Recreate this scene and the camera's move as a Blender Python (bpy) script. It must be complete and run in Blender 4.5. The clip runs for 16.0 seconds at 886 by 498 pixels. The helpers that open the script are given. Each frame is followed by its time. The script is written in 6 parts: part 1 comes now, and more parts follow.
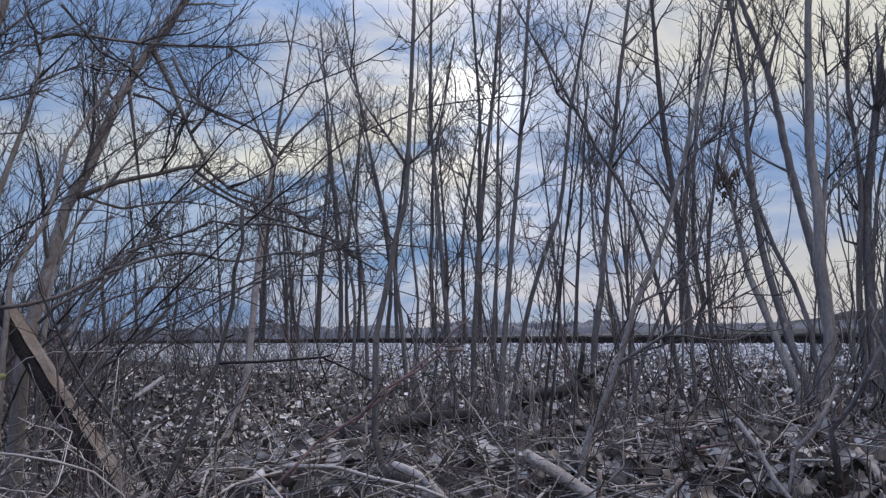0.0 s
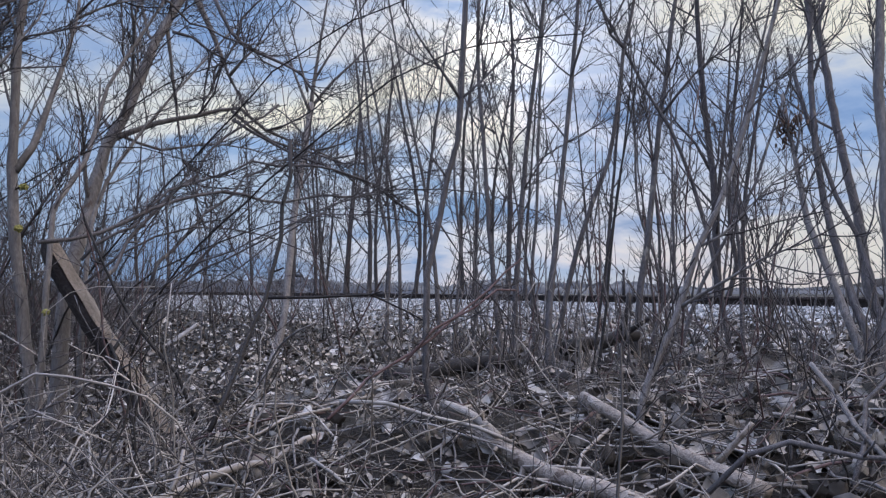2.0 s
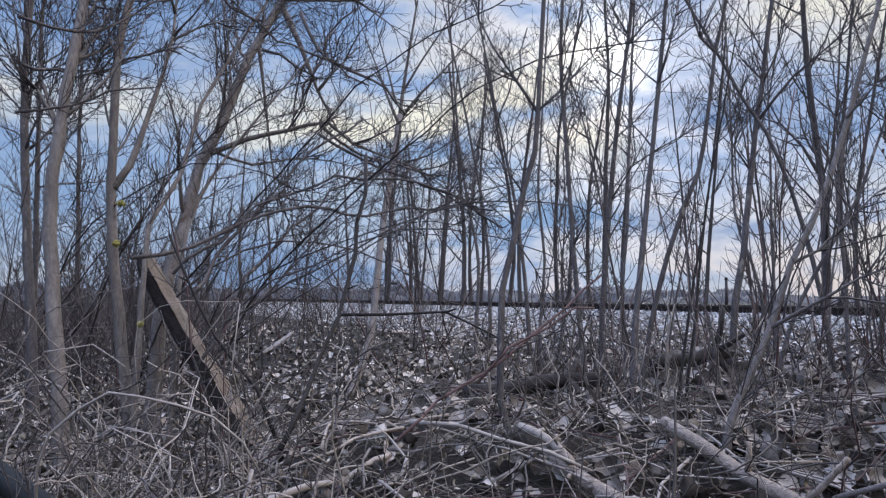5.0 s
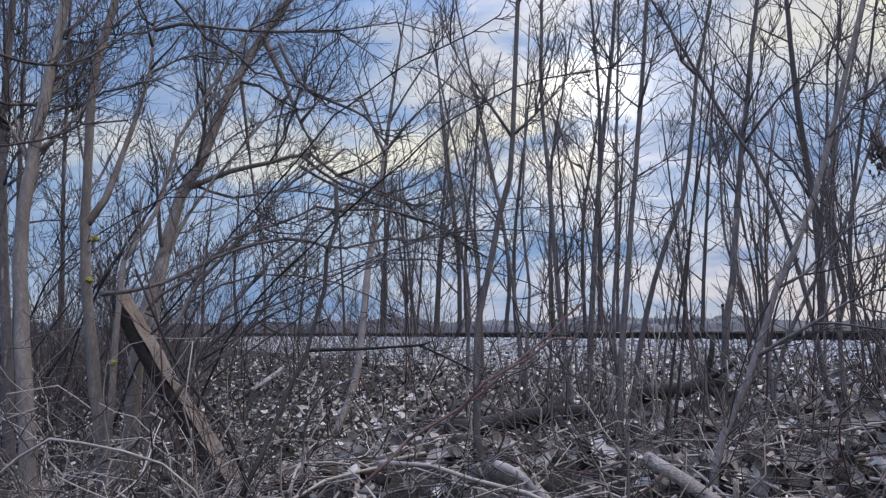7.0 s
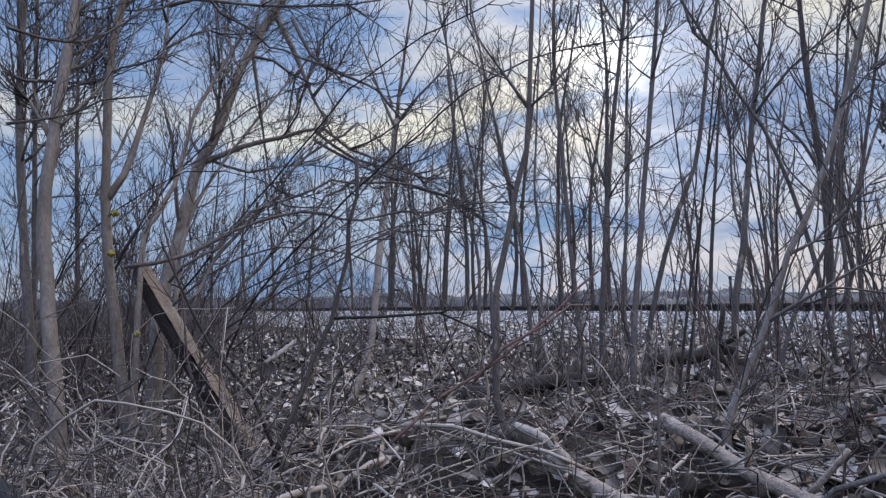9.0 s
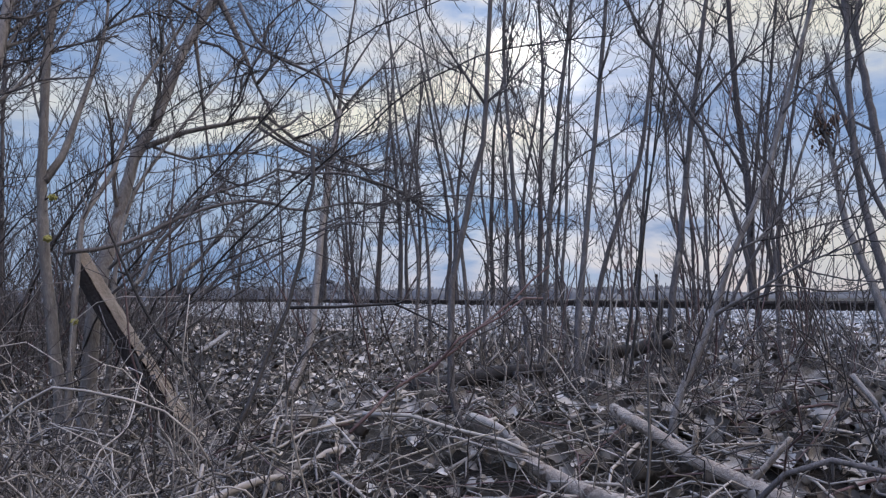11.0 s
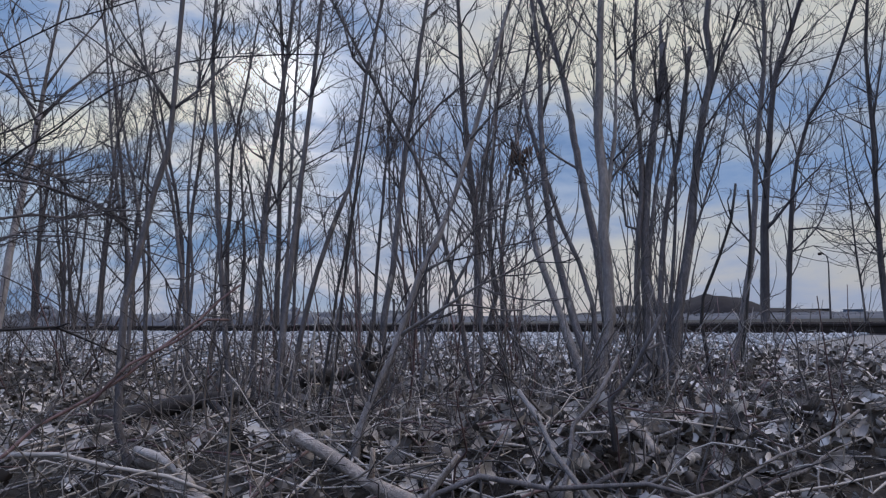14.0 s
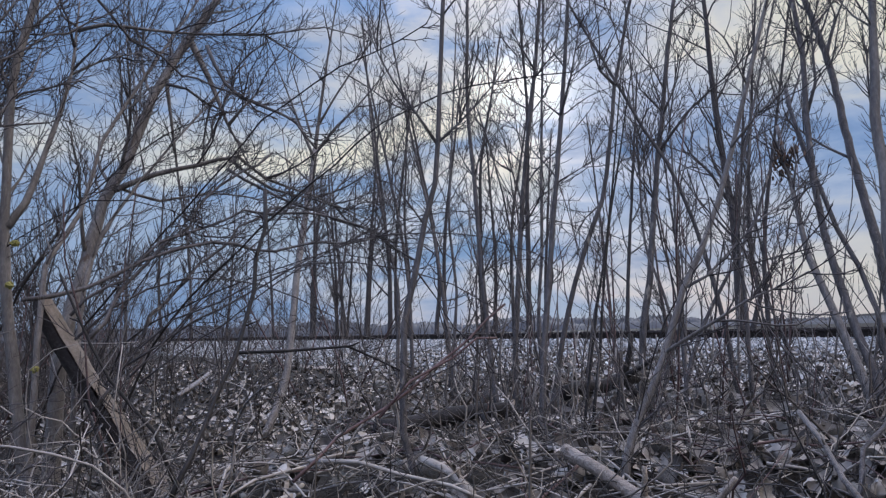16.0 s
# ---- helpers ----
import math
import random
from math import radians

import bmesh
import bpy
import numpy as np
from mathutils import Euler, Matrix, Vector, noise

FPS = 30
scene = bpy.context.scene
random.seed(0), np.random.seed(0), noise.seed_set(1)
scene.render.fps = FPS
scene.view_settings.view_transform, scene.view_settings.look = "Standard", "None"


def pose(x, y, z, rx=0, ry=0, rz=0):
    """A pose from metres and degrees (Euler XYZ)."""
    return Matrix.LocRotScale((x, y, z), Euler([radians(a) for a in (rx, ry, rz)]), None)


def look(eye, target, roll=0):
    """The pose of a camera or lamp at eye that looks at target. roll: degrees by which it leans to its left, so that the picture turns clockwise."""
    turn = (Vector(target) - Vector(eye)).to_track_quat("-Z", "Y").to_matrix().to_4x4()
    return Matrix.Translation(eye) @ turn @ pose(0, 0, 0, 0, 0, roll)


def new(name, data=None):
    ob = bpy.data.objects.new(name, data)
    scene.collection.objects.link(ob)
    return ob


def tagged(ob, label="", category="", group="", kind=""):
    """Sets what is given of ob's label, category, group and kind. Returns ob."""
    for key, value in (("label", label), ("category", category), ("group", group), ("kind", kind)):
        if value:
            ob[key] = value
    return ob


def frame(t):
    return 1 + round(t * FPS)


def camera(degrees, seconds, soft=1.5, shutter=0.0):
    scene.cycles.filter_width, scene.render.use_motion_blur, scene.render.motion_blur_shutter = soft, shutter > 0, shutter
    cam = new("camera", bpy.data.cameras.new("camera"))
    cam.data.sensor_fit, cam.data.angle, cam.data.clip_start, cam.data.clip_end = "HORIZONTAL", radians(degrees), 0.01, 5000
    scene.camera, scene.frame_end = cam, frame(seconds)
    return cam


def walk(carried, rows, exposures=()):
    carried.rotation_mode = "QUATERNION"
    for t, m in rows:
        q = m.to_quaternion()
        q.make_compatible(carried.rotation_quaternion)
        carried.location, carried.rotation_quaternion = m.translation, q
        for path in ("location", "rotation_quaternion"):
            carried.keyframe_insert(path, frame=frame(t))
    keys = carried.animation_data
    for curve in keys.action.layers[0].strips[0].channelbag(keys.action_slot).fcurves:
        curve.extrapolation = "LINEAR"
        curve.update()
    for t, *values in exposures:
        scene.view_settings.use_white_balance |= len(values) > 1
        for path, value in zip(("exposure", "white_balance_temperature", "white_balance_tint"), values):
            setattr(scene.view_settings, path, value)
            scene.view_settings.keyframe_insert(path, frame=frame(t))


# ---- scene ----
cam = camera(57.5, 16.0, 1.3)
PATH = [
    (0.0, 0.034, -0.088, 0.509, 0.19, 5.84, 1.24),
    (0.5, 0.036, -0.063, 0.501, 3.48, 6.00, 0.82),
    (1.0, 0.063, -0.012, 0.489, 4.96, 5.25, 0.23),
    (1.5, 0.015, -0.009, 0.470, 3.41, 4.02, 0.07),
    (2.0, -0.026, -0.022, 0.466, 2.07, 2.90, -0.01),
    (2.5, -0.018, 0.002, 0.462, 1.70, 1.34, -0.42),
    (3.0, 0.025, 0.000, 0.480, 4.65, 0.32, -0.88),
    (3.5, 0.012, -0.032, 0.497, 7.36, 0.09, -1.25),
    (4.0, -0.043, -0.026, 0.488, 8.86, 0.31, -1.32),
    (4.5, -0.055, -0.023, 0.483, 9.05, 1.30, -1.02),
    (5.0, 0.017, 0.018, 0.488, 8.83, 3.42, -0.18),
    (7.5, 0.057, 0.092, 0.490, 8.82, 5.67, 1.00),
    (8.0, 0.051, 0.079, 0.487, 9.16, 4.94, 1.12),
    (10.5, 0.000, 0.010, 0.467, 8.60, 3.38, 0.67),
    (11.0, -0.014, 0.016, 0.473, 4.28, 3.31, 0.29),
    (11.5, -0.012, 0.010, 0.472, 1.80, 3.37, 0.13),
    (12.0, -0.007, 0.010, 0.469, -0.32, 3.36, 0.13),
    (12.5, 0.004, 0.008, 0.469, -1.99, 3.40, 0.24),
    (13.0, 0.010, 0.006, 0.470, -3.72, 3.70, 0.22),
    (13.5, 0.024, 0.014, 0.464, -8.81, 4.30, 0.28),
    (14.0, 0.101, 0.080, 0.463, -13.86, 4.92, 0.68),
    (14.5, 0.120, 0.098, 0.481, -8.76, 5.77, 1.38),
    (15.0, 0.059, 0.061, 0.474, -1.09, 5.94, 1.70),
    (15.5, 0.051, 0.048, 0.469, 2.09, 6.00, 1.55),
    (16.0, 0.072, 0.034, 0.487, 3.76, 5.69, 1.51),
]
walk(cam, [(t, pose(x, y, z, 90 + pitch, roll, yaw)) for t, x, y, z, yaw, pitch, roll in PATH],
     [(0.0, -0.12, 5500, 10), (2.0, 0.08, 5520, 10), (3.5, 0.30, 5540, 10), (4.5, 0.18, 5540, 10), (5.2, 0.12, 5540, 10), (8.0, 0.02, 5550, 10), (10.5, 0.05, 5550, 10), (12.0, -0.05, 5520, 10), (13.0, -0.16, 5500, 10), (14.0, -0.31, 5420, 10), (14.6, -0.31, 5430, 10), (15.2, -0.25, 5480, 10), (16.0, -0.14, 5500, 10)])

# ---- light ----
SUN_AZ, SUN_EL = radians(2.5), radians(16.8)
SUN_WAY = Vector((math.sin(SUN_AZ) * math.cos(SUN_EL), math.cos(SUN_AZ) * math.cos(SUN_EL), math.sin(SUN_EL)))


def make_world():
    world = bpy.data.worlds.new("evening_sky")
    scene.world = world
    world.use_nodes = True
    nt = world.node_tree
    nt.nodes.clear()
    link = nt.links.new

    def node(kind, **sets):
        n = nt.nodes.new(kind)
        for k, v in sets.items():
            if k == "operation":
                n.operation = v
            elif k == "blend":
                n.data_type, n.blend_type = "RGBA", v
        return n

    def maths(op, a, b=None):
        n = node("ShaderNodeMath", operation=op)
        for i, v in enumerate((a, b)):
            if v is None:
                continue
            if isinstance(v, (int, float)):
                n.inputs[i].default_value = v
            else:
                link(v, n.inputs[i])
        return n.outputs[0]

    def ramp(fac, stops):
        n = node("ShaderNodeValToRGB")
        els = n.color_ramp.elements
        while len(els) < len(stops):
            els.new(0.5)
        for e, (p, c) in zip(els, stops):
            e.position, e.color = p, (*c, 1)
        link(fac, n.inputs[0])
        return n.outputs[0]

    def mix(fac, a, b, blend="MIX"):
        n = node("ShaderNodeMix", blend=blend)
        for i, v in ((0, fac), (6, a), (7, b)):
            if isinstance(v, (int, float)):
                n.inputs[i].default_value = v
            elif isinstance(v, tuple):
                n.inputs[i].default_value = (*v, 1)
            else:
                link(v, n.inputs[i])
        return n.outputs[2]

    way = node("ShaderNodeTexCoord").outputs["Generated"]
    parts = node("ShaderNodeSeparateXYZ")
    link(way, parts.inputs[0])
    up = parts.outputs[2]

    def cloud(scale, stretch, detail, rough, shift, distort=0.0):
        m = node("ShaderNodeMapping")
        m.inputs["Scale"].default_value = (1, 1, stretch)
        m.inputs["Location"].default_value = shift
        m.inputs["Rotation"].default_value = (0, radians(-4), 0)
        link(way, m.inputs["Vector"])
        n = node("ShaderNodeTexNoise")
        n.inputs["Scale"].default_value, n.inputs["Detail"].default_value = scale, detail
        n.inputs["Roughness"].default_value, n.inputs["Distortion"].default_value = rough, distort
        link(m.outputs[0], n.inputs["Vector"])
        return n.outputs["Fac"]

    dot = node("ShaderNodeVectorMath", operation="DOT_PRODUCT")
    link(way, dot.inputs[0])
    dot.inputs[1].default_value = SUN_WAY
    near = maths("MAXIMUM", dot.outputs["Value"], 0.0)
    wide, core = maths("POWER", near, 40.0), maths("POWER", near, 900.0)
    big = cloud(3.0, 3.4, 7, 0.55, SKY_SHIFT, 0.25)
    fine = cloud(9.0, 3.0, 6, 0.6, (2.1, 0.4, 1.3), 0.4)
    lumps = maths("ADD", maths("MULTIPLY", big, 0.78), maths("MULTIPLY", fine, 0.22))
    # a broken, brighter bank of cloud low on the sun's left
    bank = ramp(up, [(0.135, (0, 0, 0)), (0.20, (1, 1, 1)), (0.245, (0.9, 0.9, 0.9)), (0.34, (0.35, 0.35, 0.35))])
    left = ramp(maths("ADD", parts.outputs[0], 0.5), [(0.05, (0.2, 0.2, 0.2)), (0.30, (1, 1, 1)), (0.50, (0.8, 0.8, 0.8)), (0.60, (0, 0, 0))])
    right = ramp(maths("ADD", parts.outputs[0], 0.5), [(0.56, (0, 0, 0)), (0.75, (1, 1, 1))])
    low_right = maths("MULTIPLY", ramp(up, [(0.0, (0.6, 0.6, 0.6)), (0.05, (1, 1, 1)), (0.105, (0.9, 0.9, 0.9)), (0.15, (0, 0, 0))]), right)
    # a bluer gap low on its right
    beside = ramp(maths("ADD", parts.outputs[0], 0.5), [(0.55, (0, 0, 0)), (0.62, (1, 1, 1)), (0.74, (1, 1, 1)), (0.82, (0, 0, 0))])
    lit = maths("ADD", maths("ADD", lumps, maths("MULTIPLY", wide, 0.045)), maths("SUBTRACT", maths("MULTIPLY", maths("MULTIPLY", bank, left), 0.185), maths("MULTIPLY", beside, 0.06)))
    lit = maths("ADD", lit, maths("MULTIPLY", low_right, 0.095))
    high_right = maths("MULTIPLY", ramp(up, [(0.25, (0, 0, 0)), (0.31, (1, 1, 1))]), right)
    lit = maths("ADD", lit, maths("MULTIPLY", high_right, 0.2))
    far_right = ramp(maths("ADD", parts.outputs[0], 0.5), [(0.86, (0, 0, 0)), (0.97, (1, 1, 1))])
    lit = maths("ADD", lit, maths("MULTIPLY", far_right, 0.07))
    deck = ramp(lit, [(0.36, (0.185, 0.265, 0.41)), (0.47, (0.262, 0.36, 0.535)), (0.545, (0.355, 0.445, 0.605)), (0.61, (0.58, 0.585, 0.60)), (0.72, (0.90, 0.80, 0.62))])
    # the warm lit edge of that bank: flat below, ragged above, climbing towards the sun
    climb = maths("MULTIPLY", maths("MAXIMUM", maths("ADD", parts.outputs[0], 0.15), 0.0), 0.40)
    ragged = maths("MULTIPLY", maths("SUBTRACT", cloud(6.0, 2.2, 7, 0.62, (0.7, 0.2, 0.5), 0.3), 0.5), 0.16)
    edge = ramp(maths("SUBTRACT", maths("SUBTRACT", up, climb), ragged), [(0.178, (0, 0, 0)), (0.198, (1, 1, 1)), (0.222, (1, 1, 1)), (0.262, (0, 0, 0))])
    reach = ramp(maths("ADD", parts.outputs[0], 0.5), [(0.0, (0.5, 0.5, 0.5)), (0.22, (1, 1, 1)), (0.46, (0.9, 0.9, 0.9)), (0.57, (0, 0, 0))])
    warm = maths("MULTIPLY", edge, reach)
    deck = mix(maths("MULTIPLY", warm, 0.85), deck, (1.02, 0.90, 0.66))
    under = maths("MULTIPLY", ramp(up, [(0.05, (0, 0, 0)), (0.12, (1, 1, 1)), (0.165, (0.8, 0.8, 0.8)), (0.195, (0, 0, 0))]), left)
    deck = mix(maths("MULTIPLY", under, 0.5), deck, (0.36, 0.50, 0.63))
    sky = node("ShaderNodeTexSky")
    sky.sky_type, sky.sun_disc = "NISHITA", False
    sky.sun_elevation, sky.sun_rotation = SUN_EL, SUN_AZ
    clear = mix(1.0, sky.outputs[0], (0.055, 0.055, 0.06), "MULTIPLY")
    gaps = ramp(lumps, [(0.42, (0, 0, 0)), (0.52, (0.32, 0.32, 0.32)), (0.60, (0, 0, 0))])
    both = mix(gaps, deck, clear)
    low = ramp(up, [(0.0, (1, 1, 1)), (0.05, (0.75, 0.75, 0.75)), (0.16, (0, 0, 0))])
    both = mix(maths("MULTIPLY", low, 0.55), both, mix(right, (0.33, 0.42, 0.55), (0.60, 0.525, 0.48)))
    veil = maths("MULTIPLY", core, maths("MULTIPLY", maths("SUBTRACT", lumps, 0.36), 7.5))
    both = mix(1.0, both, mix(1.0, (1.0, 0.93, 0.80), veil, "MULTIPLY"), "ADD")
    # overcast skies brighten towards the zenith
    high = ramp(up, [(0.36, (1, 1, 1)), (0.95, (ZENITH * 1.15, ZENITH, ZENITH * 0.98))])
    both = mix(1.0, both, high, "MULTIPLY")
    back = node("ShaderNodeBackground")
    back.inputs["Strength"].default_value = SKY
    link(both, back.inputs["Color"])
    link(back.outputs[0], node("ShaderNodeOutputWorld").inputs["Surface"])


SKY, ZENITH, SKY_SHIFT = 0.95, 6.3, (0.35, 0.0, 0.12)
make_world()
sun = new("sun", bpy.data.lights.new("sun", "SUN"))
sun.data.energy, sun.data.angle, sun.data.color = 1.4, radians(10), (1.0, 0.93, 0.82)
sun.matrix_world = look(SUN_WAY * 50, (0, 0, 0))


# ---- materials ----
def material(name, colours, scale=8.0, rough=0.85, bump=0.4, fine=60.0, stretch=(1, 1, 1), random=0.0, island=False, metal=0.0, spots=None, flat=0.5, spec=0.5):
    """Two scales of noise over a row of colours; random: how far each object or island shifts along the row."""
    m = bpy.data.materials.new(name)
    m.use_nodes = True
    nt = m.node_tree
    link, b = nt.links.new, nt.nodes["Principled BSDF"]
    co = nt.nodes.new("ShaderNodeTexCoord")
    mp = nt.nodes.new("ShaderNodeMapping")
    mp.inputs["Scale"].default_value = stretch
    link(co.outputs["Object"], mp.inputs["Vector"])

    def tex(s, d):
        n = nt.nodes.new("ShaderNodeTexNoise")
        n.inputs["Scale"].default_value, n.inputs["Detail"].default_value, n.inputs["Roughness"].default_value = s, d, 0.65
        link(mp.outputs[0], n.inputs["Vector"])
        return n.outputs["Fac"]

    def maths(op, x, y):
        n = nt.nodes.new("ShaderNodeMath")
        n.operation = op
        for i, v in enumerate((x, y)):
            if isinstance(v, (int, float)):
                n.inputs[i].default_value = v
            else:
                link(v, n.inputs[i])
        return n.outputs[0]

    coarse, grain = tex(scale, 4), tex(fine, 5)
    fac = maths("ADD", maths("MULTIPLY", coarse, flat), maths("MULTIPLY", grain, 1 - flat))
    if random:
        r = nt.nodes.new("ShaderNodeNewGeometry").outputs["Random Per Island"] if island else nt.nodes.new("ShaderNodeObjectInfo").outputs["Random"]
        fac = maths("ADD", maths("MULTIPLY", fac, 1 - random), maths("MULTIPLY", r, random))
    else:
        fac = maths("ADD", maths("MULTIPLY", maths("SUBTRACT", fac, 0.5), 1.9), 0.5)
    ramp = nt.nodes.new("ShaderNodeValToRGB")
    els = ramp.color_ramp.elements
    while len(els) < len(colours):
        els.new(0.5)
    for i, (e, c) in enumerate(zip(els, colours)):
        e.position, e.color = (0.08 + 0.84 * i / (len(colours) - 1)), (*c, 1)
    link(fac, ramp.inputs[0])
    out = ramp.outputs[0]
    if spots:
        colour, size, amount = spots
        mask = nt.nodes.new("ShaderNodeMapRange")
        mask.inputs["From Min"].default_value, mask.inputs["From Max"].default_value = 1 - amount, 1 - amount + 0.06
        link(tex(size, 3), mask.inputs["Value"])
        mx = nt.nodes.new("ShaderNodeMix")
        mx.data_type = "RGBA"
        link(mask.outputs[0], mx.inputs[0])
        link(out, mx.inputs[6])
        mx.inputs[7].default_value = (*colour, 1)
        out = mx.outputs[2]
    link(out, b.inputs["Base Color"])
    b.inputs["Specular IOR Level"].default_value = spec
    b.inputs["Roughness"].default_value, b.inputs["Metallic"].default_value = rough, metal
    if bump:
        bp = nt.nodes.new("ShaderNodeBump")
        bp.inputs["Strength"].default_value, bp.inputs["Distance"].default_value = bump, 0.01
        link(grain, bp.inputs["Height"])
        link(bp.outputs[0], b.inputs["Normal"])
    return m


BARK = material("grey_bark", [(0.033, 0.031, 0.033), (0.077, 0.071, 0.073), (0.16, 0.15, 0.152)], 16, fine=110, stretch=(1, 1, 0.3), rough=0.75, bump=0.7, spots=((0.215, 0.195, 0.17), 26, 0.37), spec=0.25)
BARKP = material("pale_bark", [(0.062, 0.057, 0.056), (0.135, 0.124, 0.12), (0.245, 0.228, 0.219)], 16, fine=110, stretch=(1, 1, 0.3), rough=0.75, bump=0.7, spots=((0.091, 0.069, 0.0544), 26, 0.35), spec=0.3)
BARKF = material("dark_ridged_bark", [(0.034, 0.031, 0.033), (0.07, 0.064, 0.066), (0.12, 0.11, 0.11)], 2.5, fine=20, stretch=(1, 1, 0.25), spec=0.15)
DARK = material("black_bark", [(0.005, 0.004, 0.004), (0.012, 0.010, 0.010), (0.03, 0.024, 0.023)], 14)
TWIG = material("twig_bark", [(0.020, 0.0185, 0.0195), (0.055, 0.050, 0.052), (0.12, 0.111, 0.111)], 5, random=0.6, island=True, bump=0, spec=0.2)
BRUSH = material("brown_brush_bark", [(0.028, 0.024, 0.023), (0.068, 0.060, 0.057), (0.15, 0.135, 0.127)], 5, random=0.6, island=True, bump=0, spec=0.25)
RED = material("red_brown_cane_bark", [(0.035, 0.019, 0.020), (0.075, 0.046, 0.046), (0.14, 0.097, 0.093)], 9, stretch=(1, 1, 0.3))
CANE = material("dry_cane", [(0.065, 0.055, 0.048), (0.23, 0.207, 0.187), (0.57, 0.535, 0.495)], 16, random=0.45, island=True, bump=0, rough=0.6)
STRAW = material("dead_grass", [(0.014, 0.011, 0.009), (0.064, 0.055, 0.048), (0.36, 0.328, 0.292)], 12, rough=0.6, random=0.75, island=True, bump=0)
WOOD = material("weathered_wood", [(0.13, 0.107, 0.088), (0.24, 0.205, 0.175), (0.39, 0.345, 0.30)], 18, fine=70, stretch=(1, 1, 0.35), bump=0.6, spots=((0.13, 0.10, 0.078), 12, 0.2))
WOODP = material("barkless_pale_wood", [(0.13, 0.112, 0.098), (0.25, 0.225, 0.2), (0.40, 0.37, 0.335)], 12, fine=80, bump=0.5, spots=((0.16, 0.13, 0.11), 18, 0.25))
CLEFT = material("cloven_wood", [(0.085, 0.072, 0.06), (0.18, 0.155, 0.132), (0.33, 0.29, 0.25)], 9, fine=85, bump=0.9, flat=0.6, spots=((0.07, 0.055, 0.045), 15, 0.24), spec=0.2)
# bark darkened in its colour for the shade on the split log's underside
BARKD = material("shade_darkened_bark", [(0.016, 0.0135, 0.013), (0.034, 0.029, 0.028), (0.08, 0.07, 0.067)], 16, fine=90, bump=0.8, spec=0.2)
LOGB = material("log_bark", [(0.10, 0.082, 0.069), (0.22, 0.186, 0.157), (0.41, 0.36, 0.31)], 14, fine=90, rough=0.65, bump=0.8, spots=((0.0904, 0.065, 0.0499), 22, 0.40))
SOIL = material("leaf_mould", [(0.006, 0.0052, 0.0046), (0.015, 0.013, 0.0115), (0.042, 0.037, 0.032)], 3.5, fine=45, bump=0.9, flat=0.4, spec=0.1)
LEAF = material("dry_leaf", [(0.03, 0.0255, 0.022), (0.09, 0.077, 0.066), (0.22, 0.198, 0.176), (0.44, 0.415, 0.385)], 22, random=0.72, bump=0.4, rough=0.6, spec=0.3)
LEAF_BROWN = material("shrivelled_leaf", [(0.0339, 0.022, 0.0155), (0.0904, 0.055, 0.0387), (0.169, 0.11, 0.0774)], 30, random=0.5)
LEAFS = material("dry_leaf_litter", [(0.033, 0.0265, 0.022), (0.10, 0.088, 0.079), (0.28, 0.258, 0.237), (0.56, 0.535, 0.505)], 22, random=0.72, island=True, bump=0, rough=0.6, spec=0.3)
STONE = material("ballast_stone", [(0.07, 0.077, 0.084), (0.225, 0.235, 0.245), (0.53, 0.535, 0.535)], 10, random=0.7, island=True, bump=0.3, spec=0.2)
STONEO = material("ballast_stone_single", [(0.07, 0.077, 0.084), (0.225, 0.235, 0.245), (0.53, 0.535, 0.535)], 10, random=0.7, bump=0.3, spec=0.2)
GRAVEL = material("gravelly_soil", [(0.045, 0.043, 0.042), (0.125, 0.121, 0.118), (0.32, 0.315, 0.31)], 9, fine=38, bump=0.9, flat=0.25, spec=0.1)
RUST = material("rusted_steel", [(0.012, 0.010, 0.010), (0.025, 0.020, 0.018), (0.045, 0.033, 0.028)], 6, rough=0.8, spec=0.2)
SHINE = material("dull_worn_steel", [(0.03, 0.027, 0.026), (0.06, 0.055, 0.052)], 3, rough=0.6, metal=0.3, bump=0)
PIPE = material("black_plastic", [(0.005, 0.0065, 0.007), (0.012, 0.0145, 0.016)], 6, rough=0.65, bump=0.2, spec=0.2)
MOUND = material("scrub_and_soil", [(0.010, 0.0095, 0.011), (0.018, 0.017, 0.019), (0.03, 0.028, 0.029)], 0.25, fine=3, spec=0.05)
FIELD = material("dark_scrubby_field", [(0.010, 0.010, 0.010), (0.02, 0.0195, 0.019), (0.036, 0.034, 0.032)], 1.5, fine=14, bump=0.6, spec=0.05)
# blue-grey with the haze of distance put into the colour, for scrub and tower
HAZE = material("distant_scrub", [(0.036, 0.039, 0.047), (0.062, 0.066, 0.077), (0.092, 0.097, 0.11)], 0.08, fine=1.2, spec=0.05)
WALL = material("grey_cladding", [(0.014, 0.015, 0.018), (0.022, 0.023, 0.027)], 0.2, fine=2, bump=0, spec=0.1)
BLUE = material("blue_cladding", [(0.05, 0.075, 0.12), (0.08, 0.11, 0.16)], 0.2, fine=2, bump=0)
ORANGE = material("faded_orange_plastic", [(0.45, 0.13, 0.04), (0.62, 0.22, 0.08)], 20, rough=0.5)
MOSS = material("yellow_green_moss", [(0.09, 0.09, 0.02), (0.20, 0.19, 0.05), (0.30, 0.28, 0.09)], 30, bump=0.8)


# ---- geometry helpers ----
RAIL_A, RAIL_WAY = Vector((0, 20.3, 0)), Vector((-math.sin(radians(33.1)), math.cos(radians(33.1)), 0))
ACROSS = Vector((math.cos(radians(33.1)), math.sin(radians(33.1)), 0))


def ease(v):
    v = min(max(v, 0.0), 1.0)
    return v * v * (3 - 2 * v)


